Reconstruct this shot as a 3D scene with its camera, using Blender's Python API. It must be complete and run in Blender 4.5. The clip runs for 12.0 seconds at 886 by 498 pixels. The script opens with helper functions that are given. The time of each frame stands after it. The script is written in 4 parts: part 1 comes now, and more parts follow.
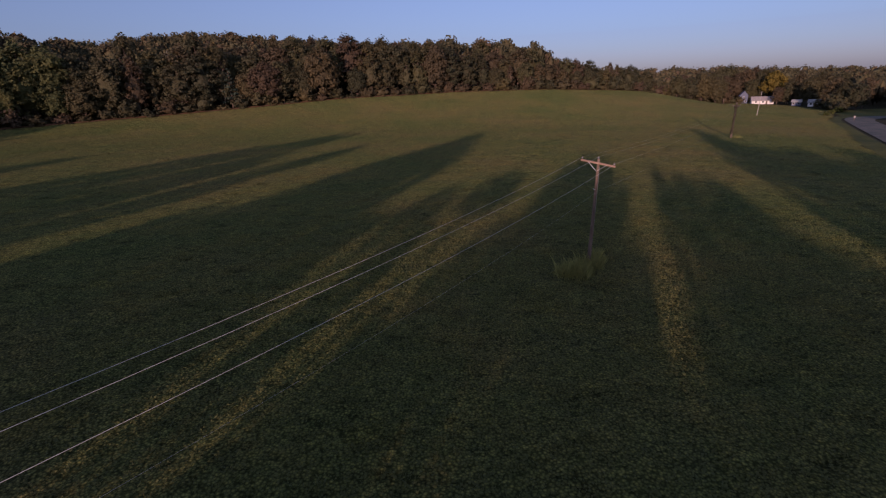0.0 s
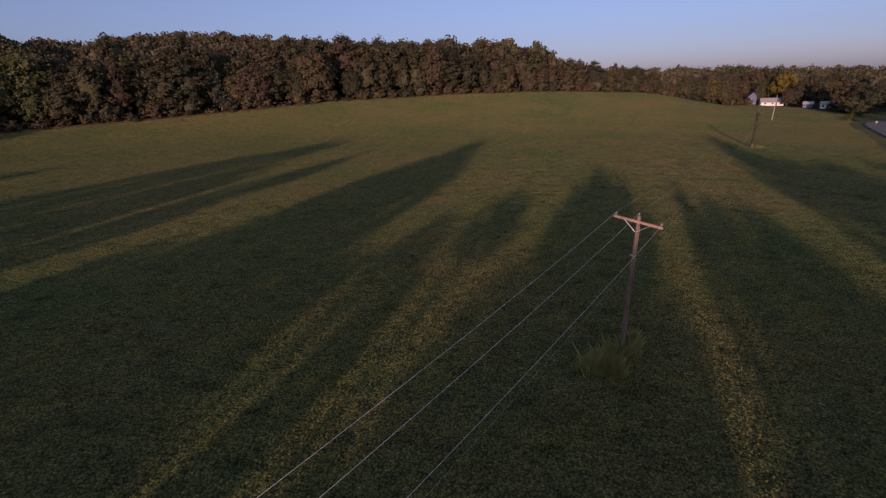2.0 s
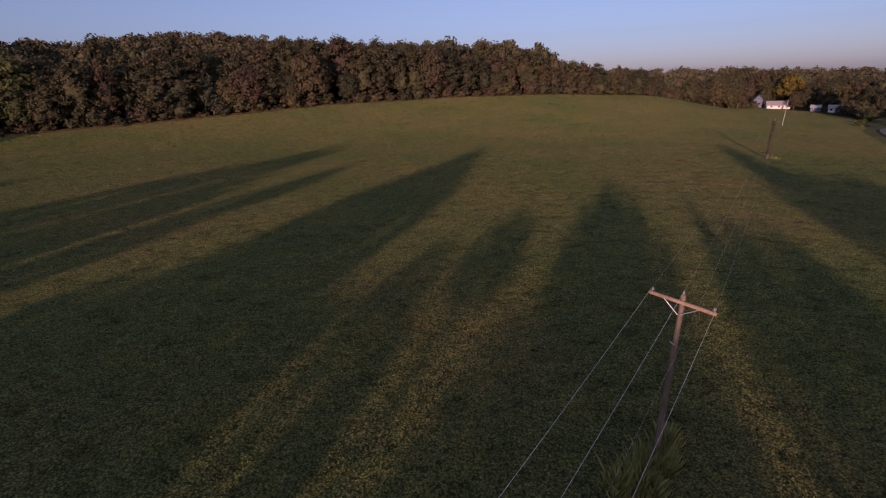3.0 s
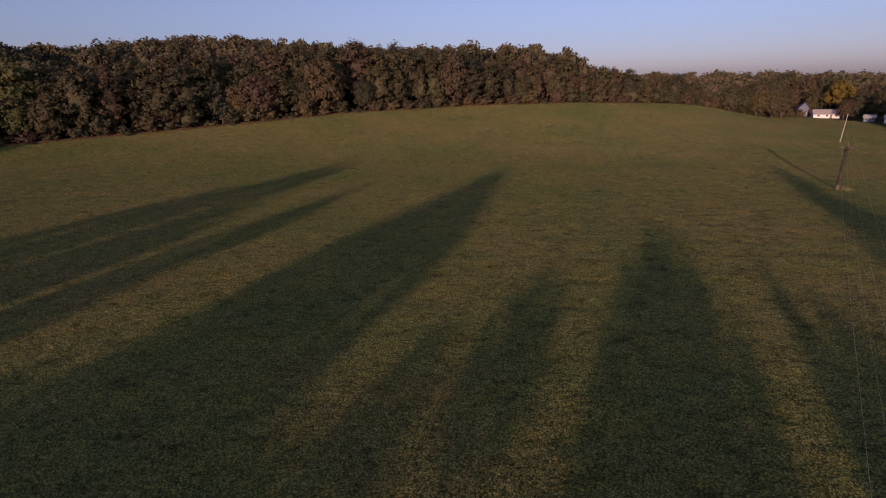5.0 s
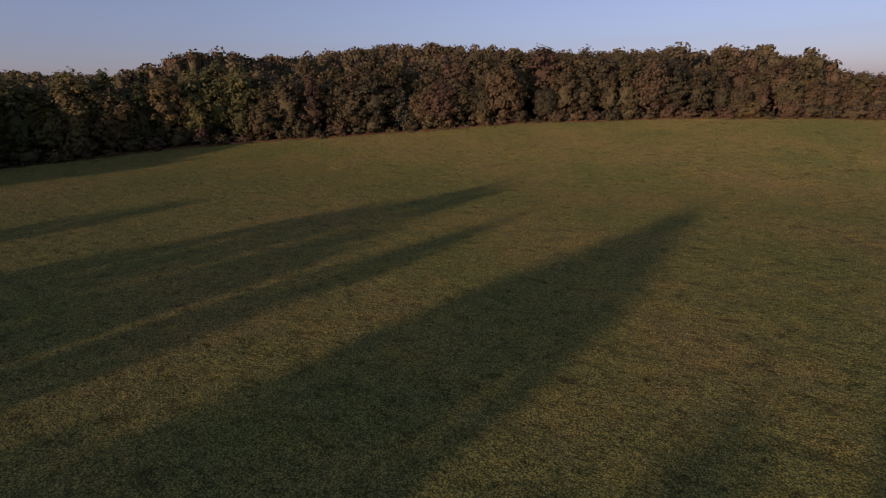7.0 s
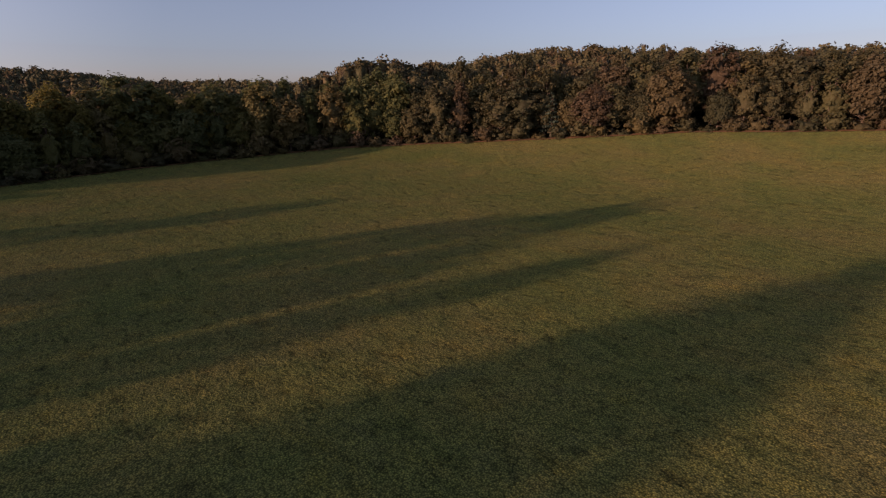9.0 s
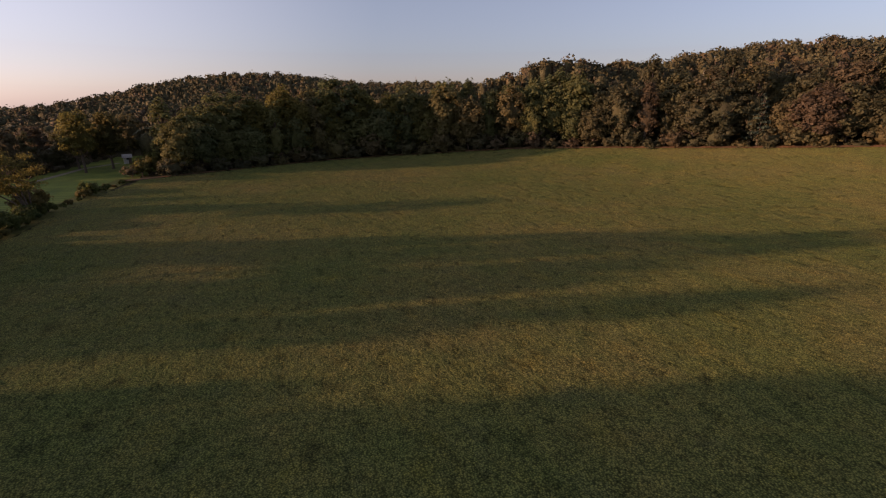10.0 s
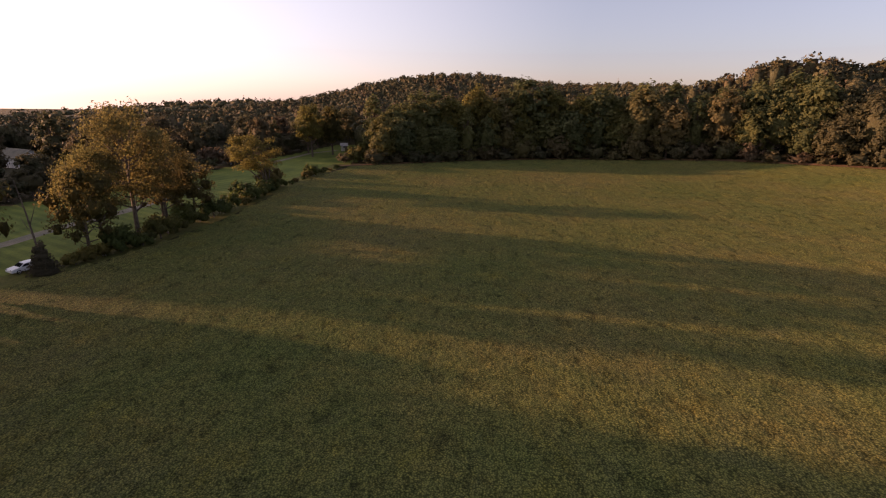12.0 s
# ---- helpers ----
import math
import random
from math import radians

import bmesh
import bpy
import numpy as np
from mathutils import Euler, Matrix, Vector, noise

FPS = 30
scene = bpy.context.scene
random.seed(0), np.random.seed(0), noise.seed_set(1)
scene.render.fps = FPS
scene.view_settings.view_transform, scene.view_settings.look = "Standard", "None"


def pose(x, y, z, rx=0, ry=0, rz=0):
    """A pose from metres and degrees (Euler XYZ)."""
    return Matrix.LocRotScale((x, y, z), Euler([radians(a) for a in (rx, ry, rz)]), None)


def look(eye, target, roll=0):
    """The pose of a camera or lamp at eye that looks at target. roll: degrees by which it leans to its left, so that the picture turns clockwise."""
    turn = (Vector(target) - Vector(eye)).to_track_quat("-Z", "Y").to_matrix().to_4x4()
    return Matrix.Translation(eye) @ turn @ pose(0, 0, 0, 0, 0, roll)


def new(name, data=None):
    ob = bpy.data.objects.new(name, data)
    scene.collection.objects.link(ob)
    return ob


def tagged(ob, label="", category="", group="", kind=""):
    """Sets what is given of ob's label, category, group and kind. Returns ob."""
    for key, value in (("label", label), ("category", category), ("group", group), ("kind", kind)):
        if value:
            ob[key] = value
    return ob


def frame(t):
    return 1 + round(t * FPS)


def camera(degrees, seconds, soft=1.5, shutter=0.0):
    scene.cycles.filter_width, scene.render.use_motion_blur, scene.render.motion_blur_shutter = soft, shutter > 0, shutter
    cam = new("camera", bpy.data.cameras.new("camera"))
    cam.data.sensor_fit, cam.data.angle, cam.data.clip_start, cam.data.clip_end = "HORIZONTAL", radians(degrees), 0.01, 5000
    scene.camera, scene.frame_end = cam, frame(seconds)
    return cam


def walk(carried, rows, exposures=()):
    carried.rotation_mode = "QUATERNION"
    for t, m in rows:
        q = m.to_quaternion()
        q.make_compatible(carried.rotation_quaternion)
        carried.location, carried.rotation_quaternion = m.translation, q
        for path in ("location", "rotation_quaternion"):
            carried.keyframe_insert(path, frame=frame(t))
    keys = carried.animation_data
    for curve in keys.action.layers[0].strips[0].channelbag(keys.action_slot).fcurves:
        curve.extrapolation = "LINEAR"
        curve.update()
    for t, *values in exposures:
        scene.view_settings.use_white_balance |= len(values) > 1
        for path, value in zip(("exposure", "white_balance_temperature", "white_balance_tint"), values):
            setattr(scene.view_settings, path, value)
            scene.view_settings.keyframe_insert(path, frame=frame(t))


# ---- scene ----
cam = camera(85.0, 12.0, 1.2)
PATH = [
    (0.0, (0.000, -0.000, 12.244), (-0.000, 28.428, 2.662), -1.90),
    (0.5, (0.120, 1.708, 12.252), (0.095, 30.126, 2.640), -1.91),
    (1.0, (0.226, 3.697, 12.636), (0.175, 32.111, 3.011), -1.85),
    (1.5, (0.499, 6.142, 13.176), (0.453, 34.549, 3.528), -1.89),
    (2.0, (0.913, 9.257, 13.715), (0.865, 37.656, 4.044), -1.88),
    (2.5, (1.240, 12.409, 14.388), (1.212, 40.797, 4.686), -1.78),
    (4.5, (2.960, 25.089, 16.873), (2.162, 53.478, 7.209), -1.59),
    (5.0, (3.320, 28.381, 17.596), (1.913, 56.754, 7.954), -1.47),
    (5.5, (3.559, 31.586, 18.373), (1.325, 59.918, 8.765), -1.35),
    (6.0, (4.210, 34.846, 19.193), (0.672, 63.042, 9.578), -1.62),
    (6.5, (4.500, 37.988, 19.837), (-2.151, 65.653, 10.327), -1.30),
    (7.0, (4.860, 41.566, 19.725), (-6.858, 67.569, 10.421), -0.99),
    (9.0, (5.822, 48.223, 20.090), (-13.481, 69.371, 11.137), -1.04),
    (9.5, (6.167, 49.105, 20.016), (-16.007, 67.284, 11.193), -0.63),
    (10.0, (6.511, 50.431, 20.082), (-19.079, 63.407, 11.321), -0.71),
    (10.5, (5.998, 51.251, 19.790), (-21.703, 58.786, 11.080), -0.09),
    (11.0, (6.123, 51.570, 19.851), (-22.160, 56.471, 11.129), 0.38),
    (11.5, (6.232, 51.678, 20.061), (-22.295, 54.792, 11.315), 0.61),
    (12.0, (6.326, 51.916, 20.115), (-22.255, 54.555, 11.389), 0.73),
]
walk(cam, [(t, look(eye, target, roll)) for t, eye, target, roll in PATH],
     [(0, -0.08, 5400, 41), (2.5, 0.05, 5600, 43), (5.5, 0.14, 5900, 44), (7, 0.2, 6050, 41), (9.5, 0.52, 6650, 35), (12, 1.1, 7450, 41)])

SUN_AZ, SUN_EL = 199.0, 7.6      # degrees clockwise from +y, degrees above the horizon
SUN_WAY = Vector((math.sin(radians(SUN_AZ)) * math.cos(radians(SUN_EL)), math.cos(radians(SUN_AZ)) * math.cos(radians(SUN_EL)), math.sin(radians(SUN_EL))))

# ---- light ----
world = bpy.data.worlds.new("world")
scene.world = world
world.use_nodes = True
wn = world.node_tree
sky = wn.nodes.new("ShaderNodeTexSky")
sky.sky_type = "NISHITA"
sky.sun_disc = False
sky.sun_elevation = radians(SUN_EL)
sky.sun_rotation = radians(SUN_AZ)
sky.air_density, sky.dust_density, sky.ozone_density = 1.0, 0.8, 3.0
way = wn.nodes.new("ShaderNodeTexCoord").outputs["Generated"]


def sky_ramp(source, stops):
    r = wn.nodes.new("ShaderNodeValToRGB")
    while len(r.color_ramp.elements) < len(stops):
        r.color_ramp.elements.new(0.5)
    for e, (at, c) in zip(r.color_ramp.elements, stops):
        e.position, e.color = at, (*c, 1)
    r.color_ramp.interpolation = "B_SPLINE"
    wn.links.new(source, r.inputs["Fac"])
    return r.outputs["Color"]


def sky_mix(fac, a, b, how):
    m = wn.nodes.new("ShaderNodeMix")
    m.data_type, m.blend_type, m.clamp_result = "RGBA", how, False
    m.inputs[0].default_value = fac
    wn.links.new(a, m.inputs[6])
    wn.links.new(b, m.inputs[7])
    return m.outputs[2]


# dusty air: a mauve veil low round the horizon, paler and brighter towards the sun
pale = wn.nodes.new("ShaderNodeHueSaturation")
pale.inputs["Saturation"].default_value = 0.76
pale.inputs["Hue"].default_value = 0.49
wn.links.new(sky.outputs["Color"], pale.inputs["Color"])
up = wn.nodes.new("ShaderNodeSeparateXYZ")
wn.links.new(way, up.inputs[0])
veil = sky_ramp(up.outputs["Z"], [(0.0, (0.84, 0.81, 0.95)), (0.1, (0.79, 0.78, 0.86)), (0.3, (0.84, 0.81, 0.80)), (0.7, (0.9, 0.9, 0.9))])
toward = wn.nodes.new("ShaderNodeVectorMath")
toward.operation = "DOT_PRODUCT"
toward.inputs[1].default_value = SUN_WAY
wn.links.new(way, toward.inputs[0])
glow = sky_ramp(toward.outputs["Value"], [(0.0, (0.06, 0.06, 0.05)), (0.25, (0.31, 0.31, 0.27)), (0.5, (0.52, 0.52, 0.45)), (0.8, (0.66, 0.65, 0.55)), (1.0, (1, 0.97, 0.85))])
strong = wn.nodes.new("ShaderNodeVectorMath")
strong.operation = "SCALE"
strong.inputs["Scale"].default_value = 2.2
wn.links.new(glow, strong.inputs[0])
wn.links.new(sky_mix(1.0, sky_mix(1.0, pale.outputs["Color"], veil, "MULTIPLY"), strong.outputs[0], "ADD"), wn.nodes["Background"].inputs["Color"])
wn.nodes["Background"].inputs["Strength"].default_value = 0.135

sun_data = bpy.data.lights.new("sun", "SUN")
sun_data.energy, sun_data.angle, sun_data.color = 4.8, radians(0.9), (1.0, 0.66, 0.38)
sun = new("sun", sun_data)
sun.matrix_world = look(SUN_WAY * 300, (0, 0, 0))


# ---- materials ----
def material(name, rough=0.8, metal=0.0, spec=0.3):
    m = bpy.data.materials.new(name)
    m.use_nodes = True
    b = m.node_tree.nodes["Principled BSDF"]
    b.inputs["Roughness"].default_value, b.inputs["Metallic"].default_value = rough, metal
    b.inputs["Specular IOR Level"].default_value = spec
    return m, m.node_tree, b


def node(tree, kind, **inputs):
    n = tree.nodes.new("ShaderNode" + kind)
    for k, v in inputs.items():
        n.inputs[k.replace("_", " ")].default_value = v
    return n


def ramp(tree, source, stops):
    r = tree.nodes.new("ShaderNodeValToRGB")
    while len(r.color_ramp.elements) < len(stops):
        r.color_ramp.elements.new(0.5)
    for e, (at, c) in zip(r.color_ramp.elements, stops):
        e.position, e.color = at, (*c, 1)
    tree.links.new(source, r.inputs["Fac"])
    return r.outputs["Color"]


def mixed(tree, fac, a, b, how="MIX"):
    m = tree.nodes.new("ShaderNodeMix")
    m.data_type, m.blend_type = "RGBA", how
    for sock, v in ((m.inputs[0], fac), (m.inputs[6], a), (m.inputs[7], b)):
        if hasattr(v, "node"):
            tree.links.new(v, sock)
        elif isinstance(v, tuple):
            sock.default_value = (*v, 1)
        else:
            sock.default_value = v
    return m.outputs[2]


def coords(tree, scale=(1, 1, 1), turn=0.0, obj=False):
    if obj:
        out = tree.nodes.new("ShaderNodeTexCoord").outputs["Object"]
    else:
        out = tree.nodes.new("ShaderNodeNewGeometry").outputs["Position"]
    mp = tree.nodes.new("ShaderNodeMapping")
    mp.inputs["Scale"].default_value = scale
    mp.inputs["Rotation"].default_value = (0, 0, turn)
    tree.links.new(out, mp.inputs["Vector"])
    return mp.outputs["Vector"]


def noise_of(tree, vec, scale, detail=4, rough=0.55):
    n = node(tree, "TexNoise", Scale=scale, Detail=detail, Roughness=rough)
    tree.links.new(vec, n.inputs["Vector"])
    return n.outputs["Fac"]


def bump_to(tree, shader, height, strength, distance):
    b = node(tree, "Bump", Strength=strength, Distance=distance)
    tree.links.new(height, b.inputs["Height"])
    tree.links.new(b.outputs["Normal"], shader.inputs["Normal"])


def leafy(name, stops, light=0.35, rough=0.7, dry=(0.095, 0.058, 0.03), bump=0.25):
    """Foliage: hue by tree, tone by clump, with some light coming through the leaves."""
    m, t, b = material(name, rough, spec=0.2)
    info = t.nodes.new("ShaderNodeObjectInfo")
    geo = t.nodes.new("ShaderNodeNewGeometry")
    hue = ramp(t, info.outputs["Random"], stops)
    tone = ramp(t, geo.outputs["Random Per Island"], [(0, (0.78, 0.8, 0.82)), (0.6, (0.97, 1, 1.05)), (1, (1.2, 1.2, 1.15))])
    c = mixed(t, 1.0, hue, tone, "MULTIPLY")
    patch = noise_of(t, coords(t), 0.35, 3)
    p = ramp(t, patch, [(0.5, (0, 0, 0)), (0.75, (0.36, 0.36, 0.36))])
    c = mixed(t, p, c, dry)
    fleck = noise_of(t, coords(t), 2.6, 4, 0.75)
    c = mixed(t, 1.0, c, ramp(t, fleck, [(0.3, (0.8, 0.82, 0.84)), (0.5, (1, 1, 1)), (0.7, (1.22, 1.2, 1.14))]), "MULTIPLY")
    t.links.new(c, b.inputs["Base Color"])
    if bump:
        bump_to(t, b, fleck, 1.0, bump)
    through_leaf = t.nodes.new("ShaderNodeBsdfTranslucent")
    t.links.new(c, through_leaf.inputs["Color"])
    mx = t.nodes.new("ShaderNodeMixShader")
    mx.inputs[0].default_value = light
    t.links.new(b.outputs[0], mx.inputs[1])
    t.links.new(through_leaf.outputs[0], mx.inputs[2])
    t.links.new(mx.outputs[0], t.nodes["Material Output"].inputs["Surface"])
    return m


M_LEAF = leafy("foliage", [(0, (0.07, 0.072, 0.038)), (0.3, (0.09, 0.084, 0.042)), (0.55, (0.105, 0.1, 0.044)), (0.8, (0.115, 0.08, 0.05)), (1, (0.135, 0.118, 0.046))], light=0.45, dry=(0.125, 0.088, 0.055))
M_GREEN = leafy("green_foliage", [(0, (0.09, 0.104, 0.042)), (0.35, (0.118, 0.126, 0.046)), (0.7, (0.145, 0.14, 0.046)), (1, (0.15, 0.12, 0.05))], light=0.45, dry=(0.15, 0.12, 0.05))
M_HEDGE = leafy("hedgerow_foliage", [(0, (0.11, 0.105, 0.036)), (0.5, (0.135, 0.112, 0.04)), (1, (0.16, 0.12, 0.045))], light=0.7, dry=(0.17, 0.1, 0.048), bump=0.05)
M_GOLD = leafy("golden_foliage", [(0, (0.16, 0.12, 0.02)), (1, (0.18, 0.13, 0.02))])
M_YELLOW = leafy("yellowing_foliage", [(0, (0.14, 0.13, 0.036)), (1, (0.18, 0.15, 0.04))], light=0.6)
M_IVY = leafy("dark_ivy", [(0, (0.085, 0.07, 0.042)), (1, (0.095, 0.08, 0.045))], light=0.5, dry=(0.075, 0.05, 0.032))
M_NEEDLE = leafy("needles", [(0, (0.03, 0.045, 0.03)), (1, (0.035, 0.05, 0.035))], light=0.1, dry=(0.05, 0.05, 0.04))
M_SHRUB = leafy("shrub_foliage", [(0, (0.07, 0.095, 0.028)), (0.6, (0.11, 0.12, 0.03)), (1, (0.14, 0.105, 0.034))], light=0.5)
M_VINE = leafy("dry_vine", [(0, (0.05, 0.042, 0.026)), (1, (0.055, 0.045, 0.028))], light=0.2, dry=(0.06, 0.045, 0.03))
M_WEED = leafy("weed_blades", [(0, (0.32, 0.305, 0.09)), (1, (0.36, 0.315, 0.095))], light=0.5, bump=0, dry=(0.2, 0.17, 0.06))


def bark_material():
    m, t, b = material("bark", 0.9)
    v = coords(t, (6, 6, 1.2), obj=True)
    n = noise_of(t, v, 2.0, 6)
    t.links.new(ramp(t, n, [(0.3, (0.05, 0.035, 0.025)), (0.7, (0.15, 0.115, 0.085))]), b.inputs["Base Color"])
    bump_to(t, b, n, 0.8, 0.05)
    return m


M_BARK = bark_material()


def wood_material(name, dark, pale):
    m, t, b = material(name, 0.85)
    v = coords(t, (14, 14, 0.7), obj=True)
    n = noise_of(t, v, 2.5, 7, 0.65)
    big = noise_of(t, coords(t, (1, 1, 1), obj=True), 0.9, 3)
    c = ramp(t, n, [(0.3, dark), (0.7, pale)])
    c = mixed(t, ramp(t, big, [(0.4, (0, 0, 0)), (0.7, (0.5, 0.5, 0.5))]), c, tuple(0.55 * q for q in dark))
    t.links.new(c, b.inputs["Base Color"])
    bump_to(t, b, n, 0.5, 0.01)
    return m


M_POLE = wood_material("weathered_pole_wood", (0.10, 0.07, 0.05), (0.25, 0.175, 0.125))
M_ARM = wood_material("crossarm_wood", (0.20, 0.125, 0.085), (0.36, 0.24, 0.17))
M_PALE = wood_material("bleached_pole_wood", (0.28, 0.25, 0.22), (0.46, 0.41, 0.36))


def plain(name, color, rough=0.6, metal=0.0, grain=8.0, spread=0.25, bump=0.0):
    m, t, b = material(name, rough, metal)
    n = noise_of(t, coords(t, obj=True), grain, 5)
    lo, hi = tuple(q * (1 - spread) for q in color), tuple(min(1, q * (1 + spread)) for q in color)
    t.links.new(ramp(t, n, [(0.3, lo), (0.7, hi)]), b.inputs["Base Color"])
    if bump:
        bump_to(t, b, n, bump, 0.02)
    return m


M_WIRE = plain("weathered_aluminium_wire", (0.56, 0.52, 0.46), 0.6, 0.2)
M_STEEL = plain("galvanised_steel", (0.55, 0.54, 0.52), 0.45, 0.8)
M_GLAZE = plain("grey_porcelain", (0.2, 0.19, 0.18), 0.25)
M_WHITE = plain("white_siding", (0.62, 0.60, 0.57), 0.6, grain=1.2, spread=0.12)
M_ROOF = plain("grey_roof_sheet", (0.30, 0.29, 0.28), 0.5, grain=2.0)
M_SLATE = plain("blue_grey_shingles", (0.085, 0.095, 0.145), 0.7, grain=3.0)
M_TIN = plain("pale_tin_roof", (0.30, 0.265, 0.25), 0.5, grain=2.0)
M_BLUE = plain("grey_blue_siding", (0.075, 0.09, 0.14), 0.6, grain=1.2, spread=0.12)
M_BRICK = plain("dull_red_brick", (0.24, 0.12, 0.09), 0.8, grain=9, bump=0.3)
M_CAR = plain("white_car_paint", (0.66, 0.67, 0.69), 0.3, 0.1, spread=0.04)
M_TYRE = plain("black_rubber", (0.02, 0.02, 0.02), 0.8)
M_DOOR = plain("brown_painted_door", (0.12, 0.08, 0.06), 0.5)


def glass_material():
    m, t, b = material("dark_window_glass", 0.05, spec=0.6)
    b.inputs["Base Color"].default_value = (0.02, 0.025, 0.03, 1)
    return m


M_GLASS = glass_material()


def crop_tones(t):
    """Wide, faint patches of green and yellowing plants."""
    wide = noise_of(t, coords(t), 0.035, 6, 0.6)
    fine = noise_of(t, coords(t), 0.6, 4, 0.6)
    base = ramp(t, wide, [(0.36, (0.128, 0.142, 0.047)), (0.5, (0.157, 0.152, 0.053)), (0.62, (0.182, 0.156, 0.060))])
    tint = ramp(t, fine, [(0.3, (0.9, 0.93, 0.9)), (0.55, (1, 1, 1)), (0.75, (1.1, 1.05, 0.98))])
    stand = noise_of(t, coords(t, (1.0, 1.3, 1.0), turn=radians(14)), 0.2, 5, 0.68)
    mood = ramp(t, stand, [(0.34, (0.89, 0.93, 1.03)), (0.46, (0.95, 1.0, 0.96)), (0.54, (1.0, 1.0, 1.0)), (0.66, (1.12, 1.06, 0.9))])
    return mixed(t, 1.0, mixed(t, 1.0, base, tint, "MULTIPLY"), mood, "MULTIPLY")


def crop_material():
    """Closed canopy of soybean: small leaves at all angles, shade painted dark in the gaps between, and faint rows."""
    m, t, b = material("soybean_canopy", 0.9, spec=0.03)
    b.inputs["Diffuse Roughness"].default_value = 0.65
    v = coords(t)
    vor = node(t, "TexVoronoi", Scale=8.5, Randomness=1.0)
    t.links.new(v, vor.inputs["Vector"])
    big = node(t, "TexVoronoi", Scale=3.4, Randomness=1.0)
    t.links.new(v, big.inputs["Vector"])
    # bright leaf middles, and cell rims darkened as the shade between leaves
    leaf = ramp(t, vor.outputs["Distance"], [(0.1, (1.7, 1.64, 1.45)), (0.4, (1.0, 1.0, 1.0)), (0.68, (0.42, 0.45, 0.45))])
    each = node(t, "SeparateColor")
    t.links.new(vor.outputs["Color"], each.inputs["Color"])
    hue = ramp(t, each.outputs[0], [(0.0, (0.74, 0.78, 0.78)), (0.6, (1.0, 1.0, 0.97)), (1.0, (1.3, 1.24, 1.1))])
    # the same shading in colour, fainter, between wider clumps
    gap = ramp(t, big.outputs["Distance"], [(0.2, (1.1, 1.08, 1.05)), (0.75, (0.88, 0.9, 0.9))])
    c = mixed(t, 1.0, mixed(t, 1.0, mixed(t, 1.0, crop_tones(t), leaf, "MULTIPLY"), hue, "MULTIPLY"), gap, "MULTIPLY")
    t.links.new(c, b.inputs["Base Color"])
    rows = node(t, "TexWave", Scale=0.42, Distortion=1.2, Detail=2.0)
    t.links.new(coords(t, turn=radians(14)), rows.inputs["Vector"])
    h = mixed(t, 0.4, vor.outputs["Distance"], big.outputs["Distance"])
    h = mixed(t, 0.13, h, rows.outputs["Fac"])
    flip = t.nodes.new("ShaderNodeInvert")
    t.links.new(h, flip.inputs["Color"])
    bump_to(t, b, flip.outputs["Color"], 1.0, 0.09)
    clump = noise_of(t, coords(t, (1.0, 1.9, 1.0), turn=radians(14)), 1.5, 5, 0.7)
    swell = node(t, "Bump", Strength=1.0, Distance=0.22)
    t.links.new(clump, swell.inputs["Height"])
    t.links.new(swell.outputs["Normal"], b.inputs["Normal"].links[0].from_node.inputs["Normal"])
    # clump tops lightened and lows shaded in the colour, along with the bump
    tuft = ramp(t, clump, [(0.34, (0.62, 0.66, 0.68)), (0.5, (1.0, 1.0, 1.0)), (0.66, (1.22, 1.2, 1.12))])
    # hollows: short ragged dents where the canopy lies open, soil and shade painted dark
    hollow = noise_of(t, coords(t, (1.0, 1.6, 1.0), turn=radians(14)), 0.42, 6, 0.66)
    soil_and_shade = ramp(t, hollow, [(0.3, (0.56, 0.56, 0.62)), (0.38, (0.9, 0.91, 0.93)), (0.45, (1, 1, 1))])
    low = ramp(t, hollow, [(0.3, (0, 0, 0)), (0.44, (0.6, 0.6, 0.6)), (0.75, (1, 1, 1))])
    sink = node(t, "Bump", Strength=1.0, Distance=0.4)
    t.links.new(low, sink.inputs["Height"])
    t.links.new(sink.outputs["Normal"], swell.inputs["Normal"])
    t.links.new(mixed(t, 1.0, mixed(t, 1.0, c, tuft, "MULTIPLY"), soil_and_shade, "MULTIPLY"), b.inputs["Base Color"])
    return m


M_CROP = crop_material()


def crop_leaf_material():
    m, t, b = material("soybean_leaf", 0.7, spec=0.2)
    b.inputs["Diffuse Roughness"].default_value = 0.65
    geo = t.nodes.new("ShaderNodeNewGeometry")
    tone = ramp(t, geo.outputs["Random Per Island"], [(0, (0.74, 0.78, 0.8)), (0.7, (0.92, 0.95, 0.98)), (1, (1.02, 1.0, 0.96))])
    c = mixed(t, 1.0, crop_tones(t), tone, "MULTIPLY")
    t.links.new(c, b.inputs["Base Color"])
    through_leaf = t.nodes.new("ShaderNodeBsdfTranslucent")
    t.links.new(c, through_leaf.inputs["Color"])
    mx = t.nodes.new("ShaderNodeMixShader")
    mx.inputs[0].default_value = 0.35
    t.links.new(b.outputs[0], mx.inputs[1])
    t.links.new(through_leaf.outputs[0], mx.inputs[2])
    t.links.new(mx.outputs[0], t.nodes["Material Output"].inputs["Surface"])
    return m


M_PLANT = crop_leaf_material()


